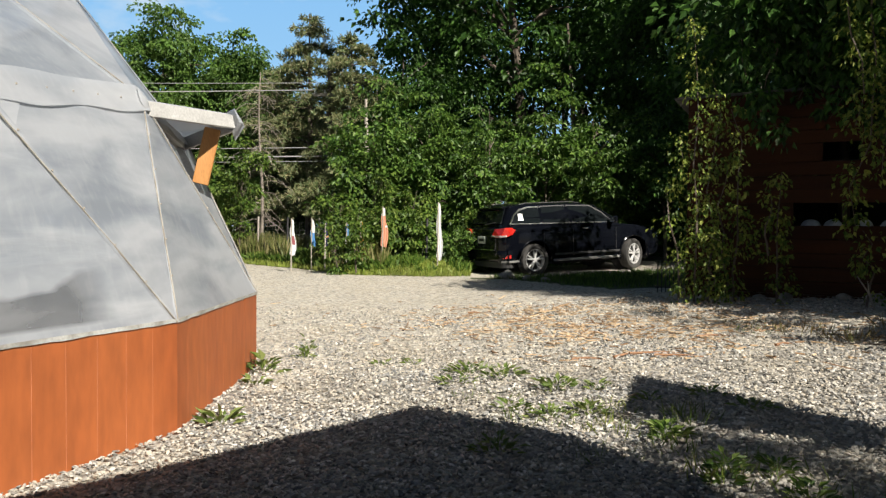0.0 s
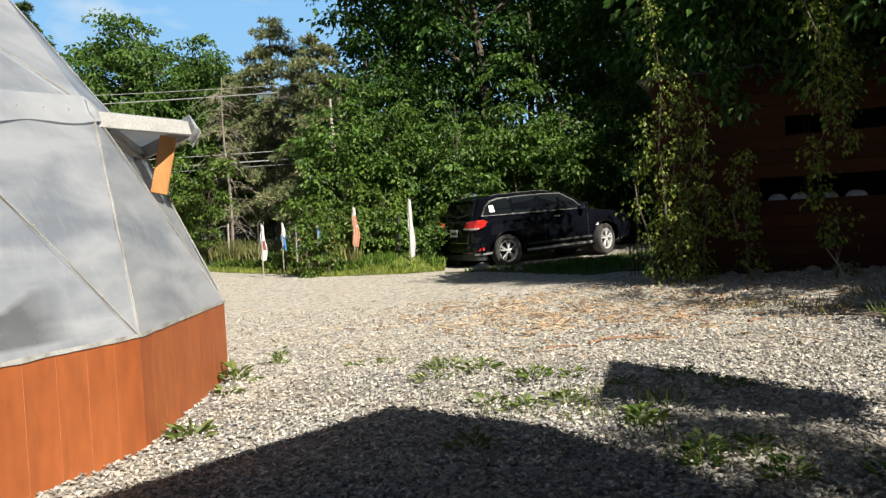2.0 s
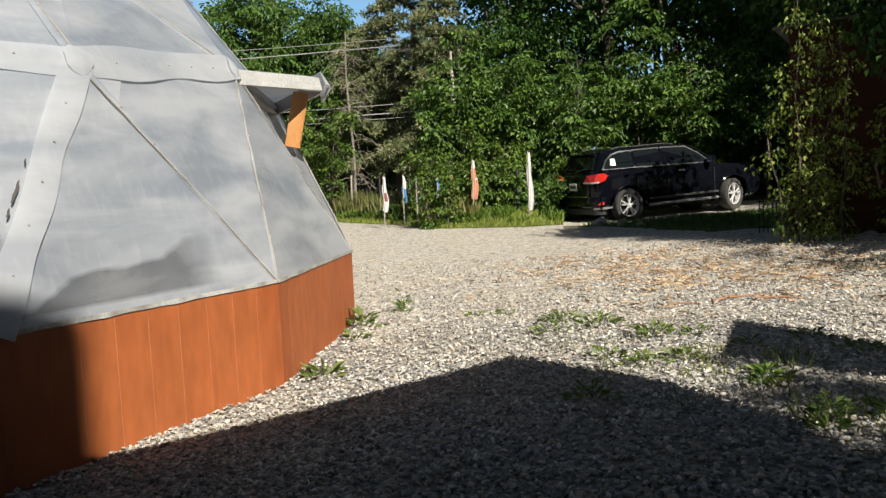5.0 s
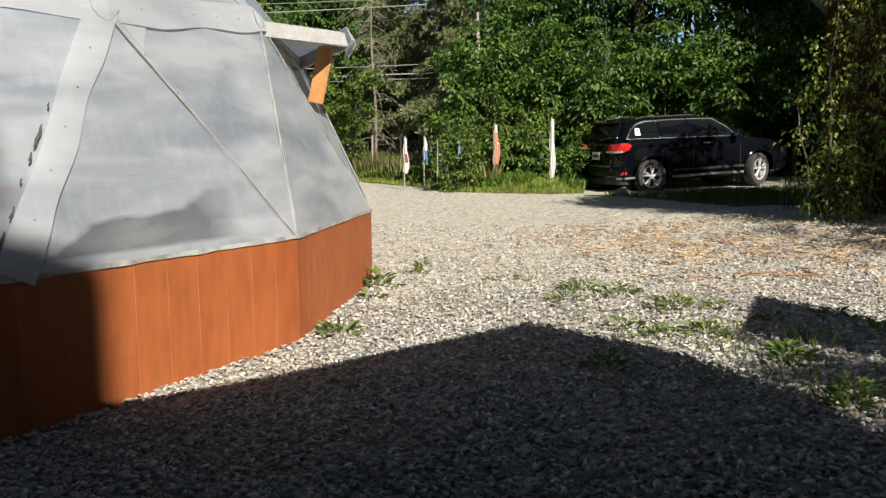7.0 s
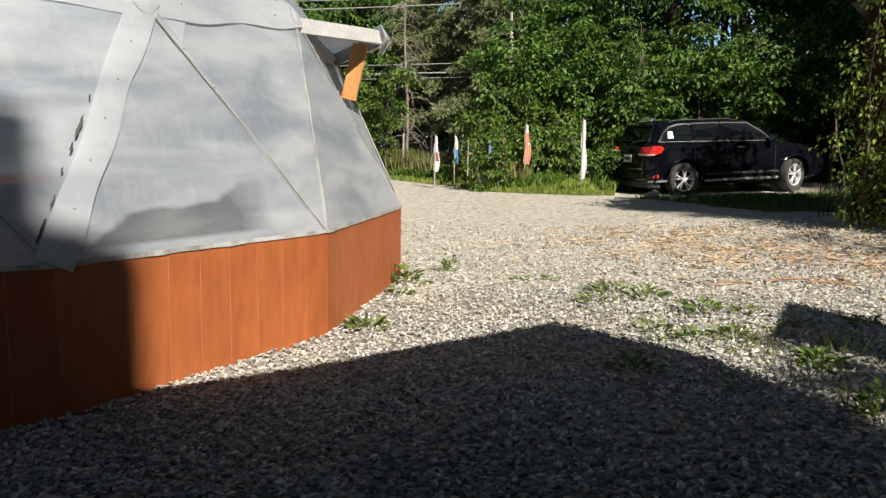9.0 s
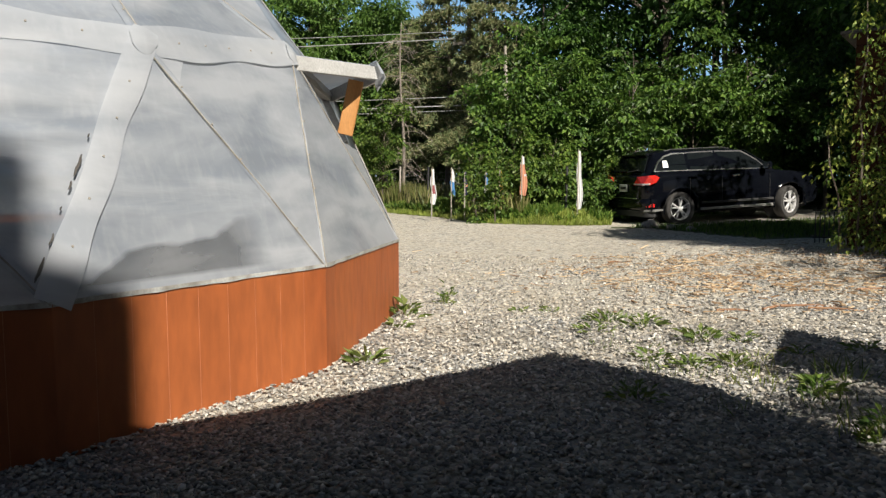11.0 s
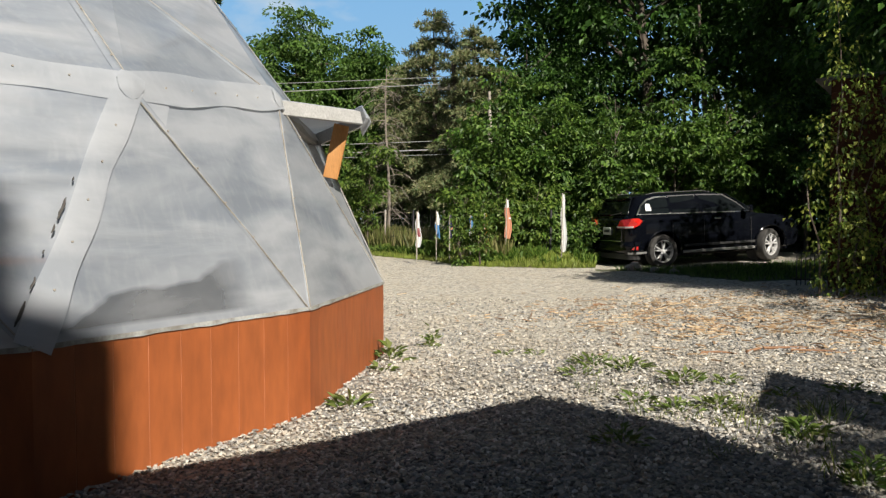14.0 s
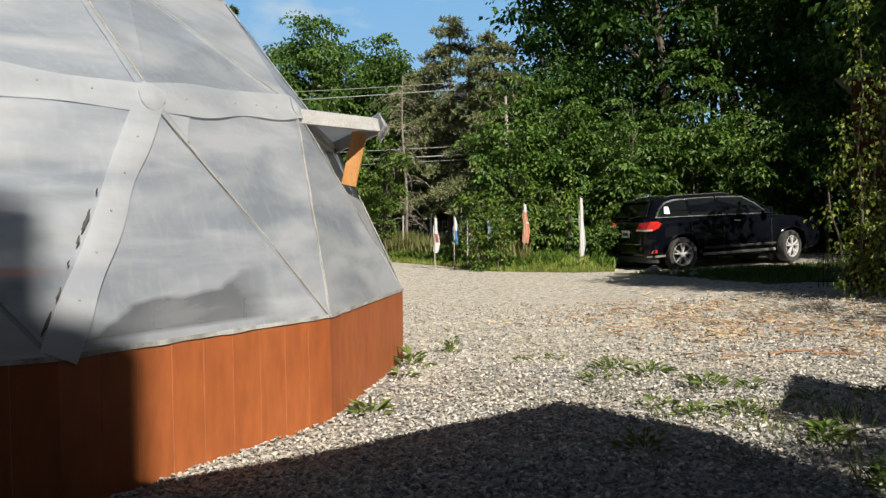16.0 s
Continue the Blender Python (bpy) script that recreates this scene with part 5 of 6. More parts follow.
# ---- flags on poles along the verge ----
def cloth(name, w0, w1, h, folds, seed, mats, bands, parent, at, label):
    """A limp flag gathered in folds round its pole; bands pick the colour by height and turn."""
    g = Geo()
    nu, nv = 22, 20
    rng = np.random.default_rng(seed)
    ph = rng.uniform(0, 6.28)
    for j in range(nv + 1):
        t = j / nv
        w = w0 + (w1 - w0) * math.sin(min(1, t * 1.15) * math.pi * 0.55) * (1.0 if t < 0.85 else 1 - 1.6 * (t - 0.85))
        for i in range(nu + 1):
            s = i / nu
            x = w * (s - 0.25) + 0.012 * math.sin(9 * t + ph)
            y = 0.0045 * (0.3 + t) * math.sin(folds * 2 * math.pi * s + ph + 1.8 * t)
            z = -h * t - 0.06 * h * s * t * math.sin(3 * s + ph) - 0.10 * h * t * s
            g.v.append((at[0] + x, at[1] + y, at[2] + z))
    for j in range(nv):
        for i in range(nu):
            g.f.append((j * 23 + i, j * 23 + i + 1, j * 23 + i + 24, j * 23 + i + 23))
            g.k.append(bands(i / nu, j / nv))
    return part(name, g, mats, parent, label, True)


def cloth_material(name, c):
    return leafy(name, (c, c), trans=0.3, rough=0.8)


C_WHITE, C_RED, C_BLUE = cloth_material("white_cloth", (0.82, 0.82, 0.82)), cloth_material("red_cloth", (0.33, 0.10, 0.11)), cloth_material("blue_cloth", (0.10, 0.28, 0.58))
C_NAVY, C_ORANGE, C_SALMON, C_YELLOW, C_GREY = cloth_material("navy_cloth", (0.03, 0.03, 0.09)), cloth_material("orange_cloth", (0.6, 0.28, 0.06)), cloth_material("salmon_cloth", (0.72, 0.32, 0.20)), cloth_material("yellow_cloth", (0.62, 0.46, 0.03)), cloth_material("dark_cloth", (0.06, 0.06, 0.05))
FLAGS = (
    (517, 17.4, 1.36, 0.78, 0.135, (C_WHITE, C_RED), lambda s, t: 1 if 0.42 < t < 0.66 and 0.25 < s < 0.8 else 0, "limp white flag with a red mark on a pole"),
    (553, 17.4, 1.37, 0.55, 0.11, (C_WHITE, C_BLUE), lambda s, t: 1 if t > 0.45 else 0, "limp white and blue flag on a pole"),
    (577, 17.55, 1.30, 0.5, 0.10, (C_NAVY, C_SALMON), lambda s, t: 1 if 0.5 < t < 0.62 else 0, "limp dark navy flag among the leaves"),
    (615, 17.55, 1.27, 0.45, 0.11, (C_BLUE, C_WHITE), lambda s, t: 1 if t > 0.7 else 0, "limp blue flag among the leaves"),
    (640, 17.4, 1.32, 0.75, 0.13, (C_ORANGE, C_NAVY), lambda s, t: 1 if 0.55 < t < 0.7 or t > 0.85 else 0, "limp orange flag half hidden by weeds"),
    (679, 17.2, 1.64, 0.85, 0.155, (C_SALMON, C_WHITE), lambda s, t: 1 if t < 0.18 or 0.4 < t < 0.5 and s > 0.6 else 0, "limp salmon red flag on a pole"),
    (777, 17.2, 1.76, 1.22, 0.13, (C_WHITE, C_BLUE), lambda s, t: 1 if 0.56 < t < 0.585 else 0, "long limp white flag on a pole"),
)
for i, (px, y, top, drop, w, mats, bands, label) in enumerate(FLAGS):
    y += 0.3
    x = (px - 784) / 1368 * y - 0.24
    z = ground_z(x, y)
    root = thing("flag", (x, y, z), label, "flag", "flags along the verge")
    part("pole", Geo().tube([(0, 0, -0.2), (0.01, 0, top - z + 0.03)], [0.016, 0.013], 8), MAT_PALEBARK, root)
    cloth("cloth", 0.05, w, drop, 2.5, 30 + i, list(mats), bands, root, (0.01, 0, top - z), "")

# ---- wire fence behind the flags ----
fence = thing("wire_fence", plant(-4.6, 18.6), "old wire mesh fence with thin posts in weeds", "fence")
fz = fence.location.z
F0, F1 = Vector((-8.2, 23.4, 0)), Vector((-0.6, 18.0, 0))
for i in range(9):
    p = F0.lerp(F1, i / 8)
    q = Vector((p.x + 4.6, p.y - 18.6, ground_z(p.x, p.y) - fz))
    part("post", Geo().tube([q - Vector((0, 0, 0.3)), q + Vector((0.02, 0, 1.05))], [0.03, 0.026], 7), MAT_PALEBARK if i % 2 else MAT_TRIM, fence)
for h in (0.1, 0.3, 0.5, 0.7, 0.9):
    pts = [F0.lerp(F1, i / 8) for i in range(9)]
    part("wire", Geo().tube([Vector((p.x + 4.6, p.y - 18.6, ground_z(p.x, p.y) - fz + h)) for p in pts], [0.003] * 9, 4), MAT_TRIM, fence)
for i in range(90):
    p = F0.lerp(F1, i / 89)
    q = Vector((p.x + 4.6, p.y - 18.6, ground_z(p.x, p.y) - fz))
    part("upright_wire", Geo().tube([q + Vector((0, 0, 0.1)), q + Vector((0, 0, 0.9))], [0.002, 0.002], 3), MAT_TRIM, fence)


# ---- climbers and hanging boughs by the shed ----
def climber(name, at, label, seed, stems, leaf=0.064, per=26, spray=0.16, mat=None, group=""):
    """Slender stems with drooping leaves set along them; stems are lists of points."""
    rng = np.random.default_rng(seed)
    root = thing(name, at, label, "climber", group)
    cs = []
    for st in stems:
        pts = [Vector(p) for p in st]
        part("stem", Geo().tube(pts, [0.016 * (1 - 0.7 * i / (len(pts) - 1)) for i in range(len(pts))], 5), MAT_BARK, root)
        for a, b in zip(pts, pts[1:]):
            n = max(1, int((b - a).length / 0.085))
            for i in range(n):
                cs.append(np.array(a.lerp(b, (i + rng.random()) / n)) + rng.normal(0, 0.07, 3))
    cs = np.array(cs)
    p, al, up, L, W = sprays(rng, cs, spray * (0.6 + 0.8 * rng.random(len(cs))), per, leaf, 0.8, 0.3)
    al[:, 2] -= 0.5
    part("leaves", leaf_mesh("leaves", p, al, up, L, W, mat or MAT_VINE), mat or MAT_VINE, root)
    return root


def rise(x, y, z0, z1, wob, seed, n=7):
    r = np.random.default_rng(seed)
    return [(x + r.normal(0, wob) * t, y + r.normal(0, wob) * t, z0 + (z1 - z0) * t) for t in np.linspace(0, 1, n)]


climber("climber", plant(3.25, 10.15), "tall yellow-green leafy climber before the shed", 1, [rise(-0.12, 0, -0.05, 3.7, 0.10, 1), rise(0.10, 0.1, -0.05, 3.0, 0.14, 2), rise(-0.3, 0.1, -0.05, 2.2, 0.14, 3), rise(0.30, 0, -0.05, 1.9, 0.12, 4), rise(0.05, -0.1, -0.05, 1.0, 0.2, 5)], per=18, leaf=0.058)
climber("climber", plant(3.62, 10.0), "thin leafy climber against the shed", 2, [rise(0, 0, -0.05, 2.5, 0.1, 6)], per=17, spray=0.12)
climber("climber", plant(4.05, 9.75), "short leafy climber against the shed", 3, [rise(0, 0, -0.05, 1.65, 0.06, 7), rise(-0.12, 0, 0.6, 1.35, 0.06, 8)], per=22, spray=0.12)
climber("hanging_bough", plant(4.75, 8.95), "long leafy bough hanging before the shed", 4, [rise(0, 0, 3.9, 0.9, 0.10, 9), rise(0.25, 0.1, 4.2, 1.5, 0.16, 10), rise(-0.3, 0.0, 4.2, 2.1, 0.16, 11), rise(0.0, 0.0, -0.05, 0.9, 0.1, 13)], per=18, spray=0.17)
climber("hanging_bough", plant(5.35, 7.7), "leafy bough over the shed's end", 5, [rise(0, 0, 0, 3.3, 0.12, 14), [(0, 0, 1.6), (-0.25, -0.1, 1.65), (-0.5, -0.15, 1.5)], [(0, 0, 2.4), (-0.3, -0.1, 2.5), (-0.55, -0.1, 2.35)], rise(0.4, 0.2, 0, 4.2, 0.2, 15), [(0, 0, 1.2), (-0.2, -0.1, 1.25), (-0.45, -0.1, 1.05)]], per=18, spray=0.17, leaf=0.07)
for i, (k, off) in enumerate(((0.22, 0.35), (0.42, 0.3), (0.62, 0.4), (0.8, 0.3))):
    p = SHED_A.lerp(SHED_B, k) - shed_back * off
    climber("hanging_bough", plant(p.x, p.y), "dark leafy bough drooping over the shed's edge", 20 + i, [rise(dx, dy, 4.3, z1, 0.16, 40 + 5 * i + j) for j, (dx, dy, z1) in enumerate(((-0.5, 0.2, 2.5), (-0.2, 0.1, 2.1), (0.15, 0, 2.6), (0.45, -0.2, 2.3)))], per=16, spray=0.2, leaf=0.11, mat=MAT_LEAF_DARK, group="boughs over the shed")
root = thing("yellow_flag", plant(5.15, 7.9), "limp yellow flag with dark bands hanging from a pole", "flag")
part("pole", Geo().tube([(0.15, 1.75, 2.75), (0.0, 0, 4.15)], [0.02, 0.015], 8), MAT_BARK, root)
cloth("cloth", 0.08, 0.2, 1.75, 2, 77, [C_YELLOW, C_GREY], lambda s, t: 1 if 0.12 < t < 0.3 and s > 0.5 or 0.55 < t < 0.6 else 0, root, (0, -0.03, 4.2 - 0.1), "")

# small black iron railing at the drive's corner
root = thing("iron_railing", plant(3.05, 11.6), "low black iron railing at the drive's corner", "railing")
for i in range(9):
    part("bar", Geo().tube([(i * 0.06, 0, -0.05), (i * 0.06, 0, 0.5)], [0.008, 0.008], 5), MAT_TRIM, root)
for z in (0.08, 0.46):
    part("rail", Geo().box((0.24, 0, z), (0.56, 0.02, 0.02)), MAT_TRIM, root)


MAT_BARKSTRIP = surface("reddish_bark", (0.20, 0.10, 0.05), (0.31, 0.175, 0.095), 8, 60, 0.8, 0.3)
# ---- stones, twigs and weeds on the yard ----
def rock(name, x, y, size, seed, label, group):
    bm = bmesh.new()
    bmesh.ops.create_icosphere(bm, subdivisions=2, radius=1)
    for v in bm.verts:
        n = 1 + 0.35 * noise.noise(v.co * 1.3 + Vector((seed * 7.3, 0, 0))) + 0.12 * noise.noise(v.co * 3.1 + Vector((0, seed, 0)))
        v.co = Vector((v.co.x * size[0] * n, v.co.y * size[1] * n, v.co.z * size[2] * n))
    me = bpy.data.meshes.new(name)
    bm.to_mesh(me)
    bm.free()
    me.materials.append(MAT_ROCK)
    me.polygons.foreach_set("use_smooth", [True] * len(me.polygons))
    ob = new(name, me)
    ob.matrix_world = pose(x, y, ground_z(x, y) + size[2] * 0.45, 0, 0, seed * 47)
    return tagged(ob, label, "rock", group)


MAT_ROCK = surface("field_stone", (0.20, 0.19, 0.17), (0.34, 0.32, 0.28), 5, 40, 0.85, 0.7, dist=0.02)
for i, (x, y, s) in enumerate(((1.15, 16.1, 0.15), (1.5, 15.6, 0.09), (1.8, 15.0, 0.08))):
    rock("border_stone", x, y, (s * 1.3, s, s * 0.75), i + 1, "rough grey border stone at the gravel's edge", "stones along the gravel edge")
for i in range(16):
    t = i / 15
    p = SHED_A.lerp(SHED_B, t * 0.8) - shed_back * (0.18 + 0.1 * (i % 3))
    s = 0.055 + 0.05 * ((i * 7) % 5) / 5
    rock("footing_stone", p.x, p.y, (s * 1.25, s, s * 0.8), i + 20, "grey stone at the foot of the shed", "stones along the shed")


def leafy_weed(x, y, seed, n, leaf, spread, h, label, mat=None, group="weeds on the gravel"):
    """A rosette or small bushy weed."""
    rng = np.random.default_rng(seed)
    root = thing("weed", plant(x, y), label, "weed", group)
    a = rng.uniform(0, 6.283, n)
    r = spread * rng.random(n) ** 0.7
    pos = np.stack([r * np.cos(a) * 0.6, r * np.sin(a) * 0.6, h * rng.random(n) * (1 - 0.5 * r / max(spread, 1e-3))], 1)
    al = np.stack([np.cos(a), np.sin(a), 0.2 + 0.7 * rng.random(n)], 1)
    L = leaf * (0.6 + 0.8 * rng.random(n))
    part("leaves", leaf_mesh("leaves", pos, al, np.tile([0.0, 0, 1], (n, 1)) + rng.normal(0, 0.3, (n, 3)), L, L * 0.42, mat or MAT_WEED), mat or MAT_WEED, root)
    for i in range(min(n, 6)):
        part("stem", Geo().tube([(0, 0, -0.02), tuple(pos[i])], [0.004, 0.002], 4), MAT_WEED, root)
    return root


def grass_tuft(x, y, seed, n, h, spread, label, mat=None, name="grass_tuft", group="grass tufts on the gravel"):
    rng = np.random.default_rng(seed)
    root = thing(name, plant(x, y), label, "grass", group)
    a = rng.uniform(0, 6.283, n)
    r = spread * rng.random(n) ** 0.6
    pos = np.stack([r * np.cos(a), r * np.sin(a), np.zeros(n) - 0.01], 1)
    al = np.stack([rng.normal(0, 0.45, n) + np.cos(a) * 0.3, rng.normal(0, 0.45, n) + np.sin(a) * 0.3, np.ones(n)], 1)
    L = h * (0.45 + 0.8 * rng.random(n))
    tagged(part("grass", leaf_mesh("grass", pos, al, rng.normal(size=(n, 3)), L, 0.0025 + 0.012 * L, mat or MAT_GRASS), mat or MAT_GRASS, root), kind="stuff")
    return root


MAT_WEED = leafy("weed_leaves", ((0.08, 0.13, 0.025), (0.15, 0.21, 0.045), (0.22, 0.25, 0.08)), trans=0.3)
MAT_DRY = leafy("dry_weed", ((0.16, 0.11, 0.04), (0.24, 0.18, 0.07), (0.15, 0.16, 0.05)), trans=0.2)
W1 = "green broadleaf weed growing at the red wall"
for x, y, sd, n, lf, sp, h in ((-1.74, 6.72, 1, 26, 0.13, 0.2, 0.16), (-1.48, 7.35, 2, 34, 0.07, 0.14, 0.24), (-1.66, 5.12, 3, 22, 0.12, 0.2, 0.08), (-1.72, 6.3, 4, 14, 0.08, 0.14, 0.05)):
    leafy_weed(x, y, sd, n, lf, sp, h, W1)
for i, (x, y, n, sp, h) in enumerate(((1.11, 3.41, 80, 0.14, 0.16), (1.40, 3.52, 34, 0.12, 0.09), (1.37, 3.14, 60, 0.14, 0.10), (1.72, 3.02, 30, 0.12, 0.07), (1.04, 4.11, 50, 0.1, 0.14), (3.83, 6.16, 90, 0.18, 0.18))):
    leafy_weed(x, y, 160 + i, n, 0.055, sp, h, "dark green bushy weed clump in the gravel", MAT_SAPLING)
W2 = "low green weed patch in the gravel"
for i, (x, y, n, sp, h) in enumerate(((0.05, 6.35, 60, 0.32, 0.08), (0.32, 6.1, 60, 0.28, 0.09), (-0.05, 5.95, 30, 0.25, 0.05), (0.66, 5.55, 60, 0.24, 0.10), (0.95, 5.5, 20, 0.14, 0.05), (0.5, 4.75, 36, 0.2, 0.07), (0.14, 4.08, 50, 0.22, 0.09), (0.75, 4.75, 34, 0.16, 0.08), (1.08, 4.2, 40, 0.16, 0.1), (-0.72, 6.9, 10, 0.12, 0.03), (-0.45, 6.95, 10, 0.1, 0.03), (1.75, 4.7, 30, 0.2, 0.06), (1.6, 5.1, 20, 0.16, 0.06), (1.2, 5.05, 16, 0.12, 0.05), (0.3, 5.0, 26, 0.22, 0.05))):
    leafy_weed(x, y, 20 + i, n, 0.065, sp, h, W2)
for i, (x, y, n, h, sp) in enumerate(((1.15, 3.5, 70, 0.14, 0.2), (1.35, 3.75, 30, 0.11, 0.2), (1.05, 3.95, 34, 0.13, 0.16), (0.85, 4.35, 60, 0.12, 0.2), (0.45, 4.7, 70, 0.1, 0.25), (0.2, 5.4, 60, 0.08, 0.3), (0.9, 4.9, 60, 0.12, 0.22), (1.3, 4.5, 50, 0.16, 0.16), (1.5, 3.3, 34, 0.12, 0.25), (1.9, 3.2, 26, 0.12, 0.22), (0.1, 4.4, 40, 0.07, 0.25), (0.65, 3.9, 40, 0.1, 0.2))):
    grass_tuft(x, y, 60 + i, n, h * 0.85, sp, "thin green grass tuft in the gravel", MAT_WEED if i % 3 else MAT_GRASS)
for i, (x, y, n, h, sp) in enumerate(((3.5, 6.9, 60, 0.16, 0.25), (3.9, 6.3, 70, 0.2, 0.25), (3.3, 7.5, 50, 0.14, 0.3), (3.7, 5.8, 80, 0.22, 0.22), (4.3, 7.3, 60, 0.2, 0.3), (3.0, 7.7, 40, 0.1, 0.25), (3.1, 8.3, 40, 0.1, 0.25))):
    grass_tuft(x, y, 90 + i, n, h, sp, "yellowing weed tuft near the shed", MAT_DRY if i % 2 == 0 else MAT_WEED)
leafy_weed(3.72, 5.95, 130, 60, 0.1, 0.22, 0.16, "green weed clump beside the fallen twigs")


def twig(name, x, y, pts, r, label, mat=None, group="", category="branch"):
    root = thing(name, plant(x, y), label, category, group)
    g = Geo().tube(pts, [r * (1 - 0.6 * i / (len(pts) - 1)) for i in range(len(pts))], 6)
    part("stick", g, mat or MAT_BARK, root, "", True)
    return root


rng = np.random.default_rng(8)
for i in range(9):
    a = rng.uniform(-0.5, 0.5)
    L = rng.uniform(0.5, 1.1)
    d = Vector((math.cos(a + 2.7), math.sin(a + 2.7), 0))
    twig("fallen_branch", 3.95 + rng.uniform(-0.5, 0.4), 6.4 + rng.uniform(-0.4, 0.6), [d * -L / 2 + Vector((0, 0, 0.015)), Vector((0, 0.04, 0.05)), d * L / 2 + Vector((0, 0, 0.03))], 0.012, "thin brown fallen branch on the gravel", group="fallen branches")
tw = twig("forked_stick", 4.75, 8.75, [(0, 0, -0.03), (-0.08, 0, 0.18), (-0.22, 0, 0.38)], 0.014, "pale forked dead stick standing in gravel", MAT_PALEBARK)
part("stick", Geo().tube([(-0.08, 0, 0.16), (-0.09, 0.02, 0.33)], [0.009, 0.004], 5), MAT_PALEBARK, tw)
for i, (x, y, a, L) in enumerate(((1.75, 6.75, 0.05, 0.55), (1.9, 6.55, -0.25, 0.5), (1.45, 6.75, 0.7, 0.35), (1.1, 6.65, 0.1, 0.3), (2.5, 7.5, 0.1, 0.4), (2.9, 6.9, 0.5, 0.22), (0.25, 10.2, 0, 0.18))):
    d = Vector((math.cos(a), math.sin(a), 0)) * L / 2
    twig("bark_strip", x, y, [-d + Vector((0, 0, 0.012)), Vector((0, 0.015, 0.022)), d + Vector((0, 0, 0.012))], 0.014, "long reddish strip of bark on gravel", MAT_BARKSTRIP, "bark strips", "bark")


# ---- grass verge, tall weeds, wood chips, pebbles ----
def blades(name, pts, h, seed, mat, label, lean=0.35, width=0.010):
    rng = np.random.default_rng(seed)
    n = len(pts)
    pos = np.array([(x, y, ground_z(x, y) - 0.01) for x, y in pts])
    al = np.stack([rng.normal(0, lean, n), rng.normal(0, lean, n), np.ones(n)], 1)
    L = h * (0.4 + 0.9 * rng.random(n))
    ob = new(name, leaf_mesh(name, pos, al, rng.normal(size=(n, 3)), L, width * (0.7 + 0.8 * rng.random(n)), mat))
    return tagged(ob, label, "grass", kind="stuff")


rng = np.random.default_rng(21)
verge, tall, isle = [], [], []
while len(verge) < 26000:
    x, y = rng.uniform(-9, 2.2), rng.uniform(16.3, 26)
    e = road_edge(x)
    if e - 0.12 < y < e + 2.0 and rng.random() < (1 if y > e + 0.2 else 0.4) and not is_gravel(x, y + 0.15):
        verge.append((x, y))
while len(tall) < 10000:
    x, y = rng.uniform(-9, -1.5), rng.uniform(17, 27)
    e = road_edge(x)
    if e + 0.5 < y < e + 3.0 and noise.noise(Vector((x * 0.9, y * 0.9, 0))) > -0.25:
        tall.append((x, y))
while len(isle) < 14000:
    x, y = rng.uniform(0.8, 8.5), rng.uniform(9, 18)
    if not is_gravel(x, y) and (y > 11.4 - 0.62 * (x - 3.2)):
        isle.append((x, y))
blades("verge_grass", verge, 0.14, 1, MAT_GRASS, "short bright green grass verge", width=0.02)
blades("tall_weeds", tall, 0.5, 2, MAT_STRAW, "tall yellow-green weeds along the fence", lean=0.16, width=0.02)
leaves = []
while len(leaves) < 9000:
    x, y = rng.uniform(-9, 0.6), rng.uniform(17, 27)
    e = road_edge(x)
    if e + 0.35 < y < e + 1.5 and noise.noise(Vector((x * 1.3, y * 1.3, 9))) > -0.2 and not is_gravel(x, y + 0.15):
        leaves.append((x, y))
blades("broad_weeds", leaves, 0.25, 6, MAT_SAPLING, "broad-leaved green weeds along the verge", lean=0.6, width=0.05)
# this grass lies in tree shade; the darker bush leaf colour carries it
blades("rough_grass", isle, 0.11, 3, MAT_LEAF_BUSH, "rough grass toned for shade between the gravel and the drive", width=0.014)


def in_dome(x, y):
    off = (math.degrees(math.atan2(y - DY, x - DX)) + 12) % 24 - 12
    return math.hypot(x - DX, y - DY) * math.cos(radians(off)) < 4.95


def build_chips():
    """Wood chips and bark shreds strewn over the gravel."""
    rng = np.random.default_rng(31)
    vs, n = [], 0
    box = np.array([[sx, sy, sz] for sx in (-1, 1) for sy in (-1, 1) for sz in (-1, 1)], float)
    while n < 1500:
        t = rng.random()
        c = np.array([0.9, 10.3]) * (1 - t) + np.array([2.7, 7.3]) * t
        x, y = c + rng.normal(0, 1, 2) * np.array([1.15, 0.75])
        if noise.noise(Vector((x * 1.6, y * 1.6, 4))) < -0.12 and rng.random() < 0.8 or y > 13:
            continue
        L, w, h = rng.uniform(0.01, 0.05) * (2.6 if rng.random() < 0.08 else 1), rng.uniform(0.004, 0.013), rng.uniform(0.002, 0.005)
        a = rng.normal(0.1, 1.0)
        tilt = rng.normal(0, 0.12)
        R = np.array(Matrix.Rotation(a, 3, "Z") @ Matrix.Rotation(tilt, 3, "Y"))
        vs.append((box * [L, w, h]) @ R.T + [x, y, ground_z(x, y) + 0.022 + abs(tilt) * L * 0.5])
        n += 1
    v = np.concatenate(vs)
    q = np.array([[0, 1, 3, 2], [4, 6, 7, 5], [0, 4, 5, 1], [2, 3, 7, 6], [0, 2, 6, 4], [1, 5, 7, 3]])
    f = (np.arange(n)[:, None, None] * 8 + q[None]).reshape(-1, 4)
    ob = new("wood_chips", array_mesh("wood_chips", v, f, [MAT_CHIP]))
    tagged(ob, "orange-brown bark chips strewn over the gravel", "wood chips", kind="stuff")


build_chips()


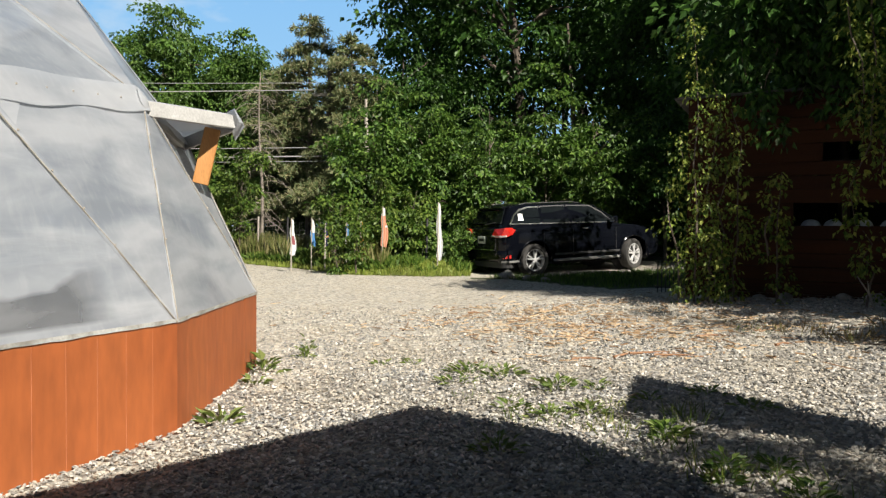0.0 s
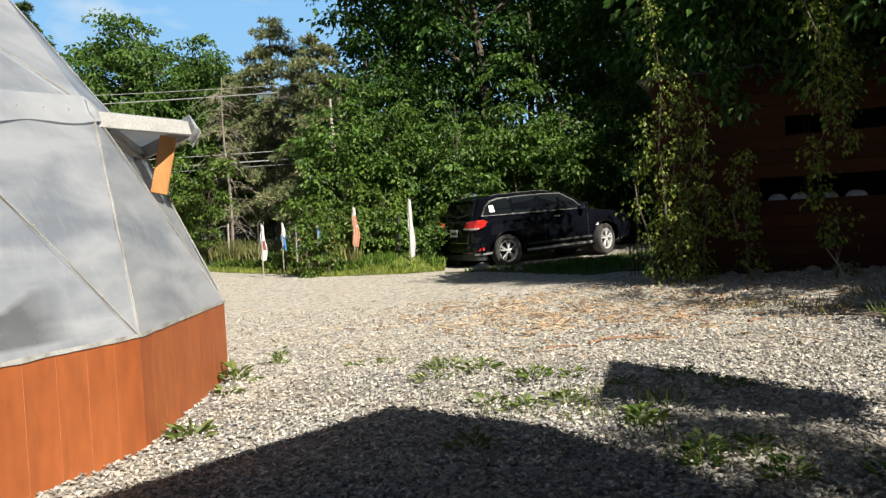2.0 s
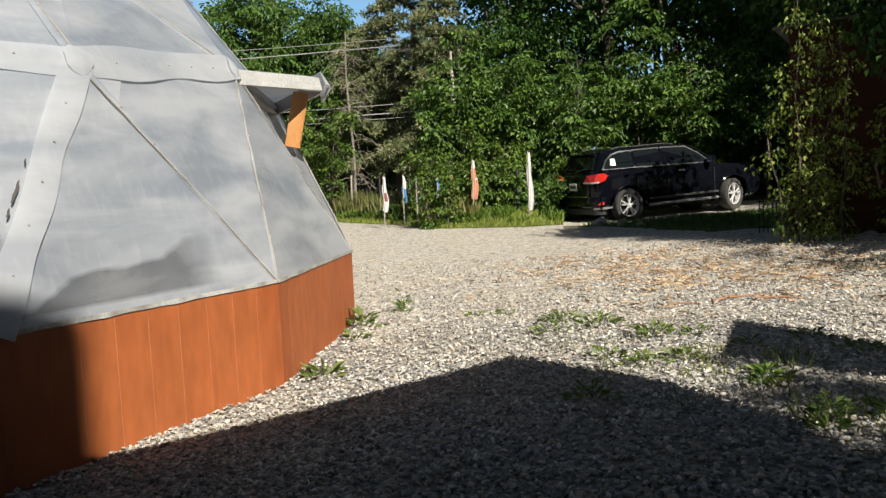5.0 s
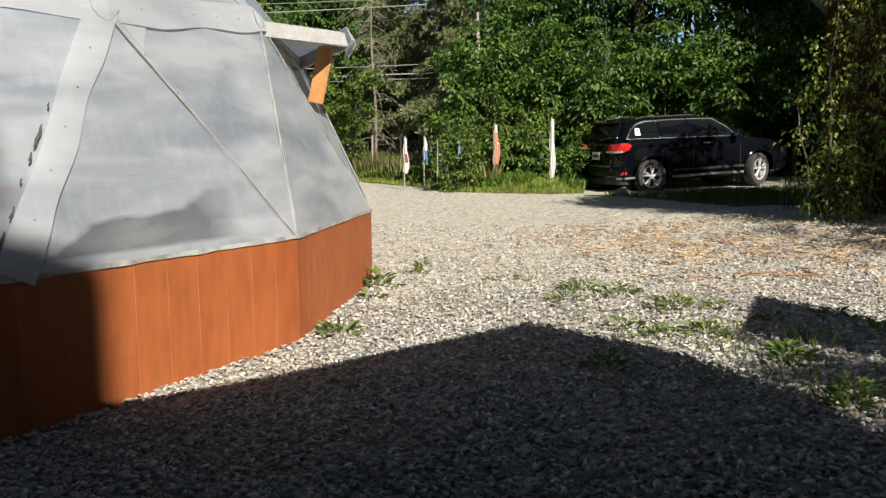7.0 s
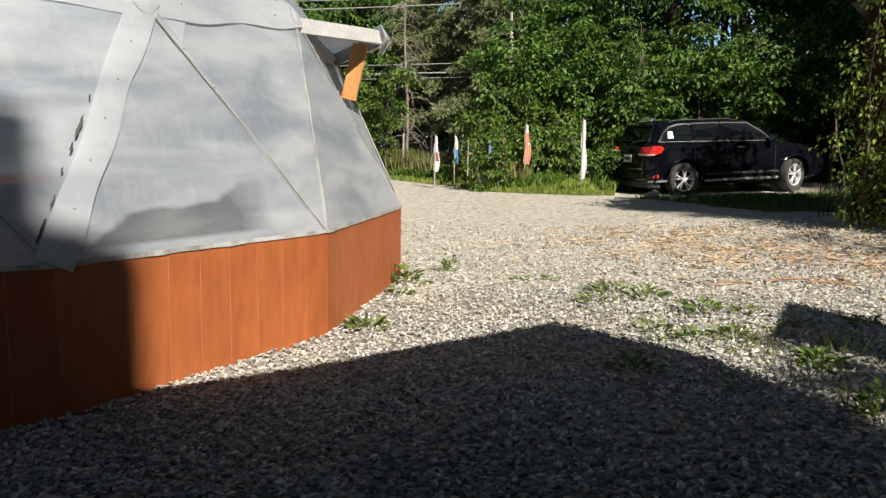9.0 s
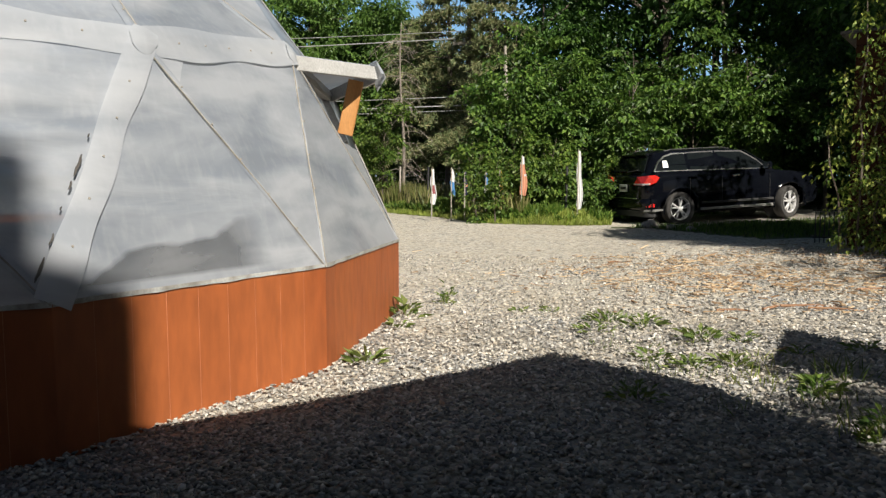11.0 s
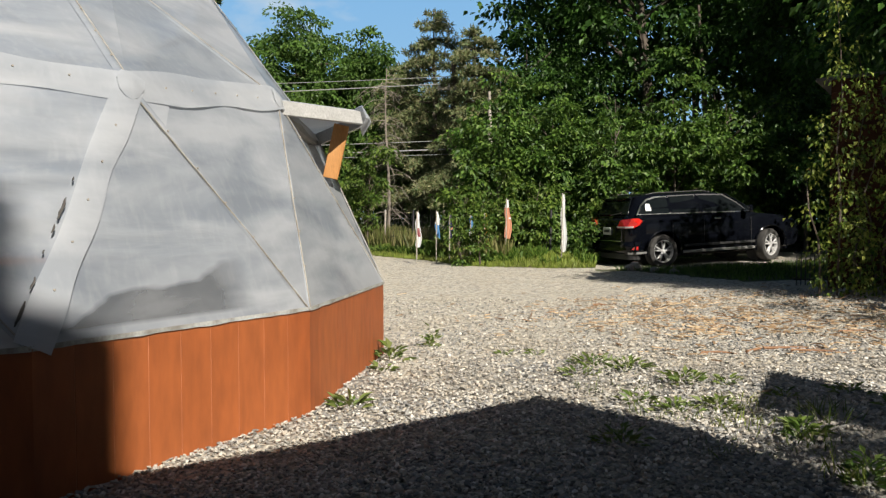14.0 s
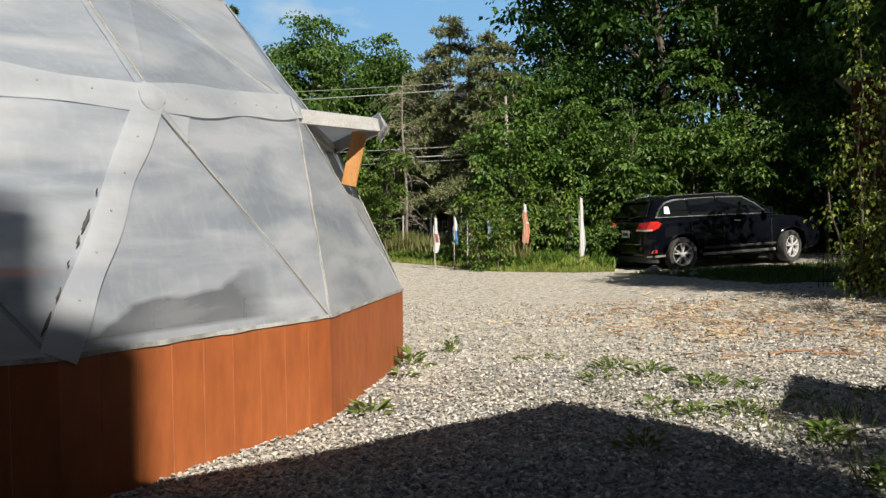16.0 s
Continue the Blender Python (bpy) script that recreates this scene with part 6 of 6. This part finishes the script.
def ico(level):
    bm = bmesh.new()
    bmesh.ops.create_icosphere(bm, subdivisions=level, radius=1)
    bm.verts.index_update()
    v = np.array([tuple(p.co) for p in bm.verts])
    f = np.array([[p.index for p in q.verts] for q in bm.faces])
    bm.free()
    return v, f


def pebble_shapes(level, count, seed):
    v, f = ico(level)
    rng = np.random.default_rng(seed)
    out = []
    for _ in range(count):
        d = rng.normal(size=(5, 3))
        d /= np.linalg.norm(d, axis=1, keepdims=True)
        w = v.copy()
        for k in d:
            s = np.maximum(0, w @ k - rng.uniform(0.3, 0.75))
            w -= s[:, None] * k * 0.95
        out.append(w * [1.0, rng.uniform(0.55, 0.9), rng.uniform(0.30, 0.50)])
    return out, f


def scatter(region, density, size, level, seed):
    """Pebbles strewn over a stretch of the yard."""
    rng = np.random.default_rng(seed)
    shapes, f = pebble_shapes(level, 12, seed)
    y0, y1 = region
    vs, m, spots = [], 0, []
    area = (y1 - y0) * 1.7 * (y0 + y1) / 2
    for _ in range(int(area * density)):
        y = rng.uniform(y0, y1)
        x = rng.uniform(-0.98, 0.82) * (y + 0.35)
        if in_dome(x, y) or not is_gravel(x, y):
            continue
        s = size * (0.5 + 0.85 * rng.random() ** 1.5)
        R = np.array(Euler((rng.normal(0, 0.36), rng.normal(0, 0.36), rng.uniform(0, 6.28))).to_matrix())
        vs.append((shapes[m % 12] * s) @ R.T + [x, y, ground_z(x, y) + 0.006 + s * 0.14 + rng.random() * 0.014])
        m += 1
    v = np.concatenate(vs)
    ff = (np.arange(m)[:, None, None] * len(shapes[0]) + f[None]).reshape(-1, 3)
    return array_mesh("pebbles", v, ff, [MAT_PEBBLE], level > 1 or y0 < 3)


for reg, den, size, level, seed in (((1.75, 2.4), 2100, 0.0205, 2, 1), ((2.4, 3.3), 2100, 0.0205, 1, 5), ((3.3, 5.6), 1750, 0.0185, 1, 2), ((5.6, 7.6), 900, 0.0175, 1, 4), ((7.6, 11.0), 280, 0.019, 1, 3)):
    ob = new("pebbles", scatter(reg, den, size, level, seed))
    tagged(ob, "loose grey rounded gravel pebbles", "gravel", kind="stuff")

shapes, faces = pebble_shapes(2, 10, 9)
stones = [array_mesh("pebble", s, faces, [MAT_PEBBLE], True) for s in shapes]
rng = np.random.default_rng(77)
for i in range(300):
    y = rng.uniform(1.95, 2.38)
    x = rng.uniform(-1.5, 0.9)
    ob = new("pebble", stones[i % 10])
    s = 0.021 * (0.6 + 0.7 * rng.random())
    ob.parent = ground
    ob.matrix_basis = pose(x, y, ground_z(x, y) + 0.006 + s * 0.15, rng.normal(0, 15), rng.normal(0, 15), rng.uniform(0, 360)) @ Matrix.Diagonal((s, s, s, 1))
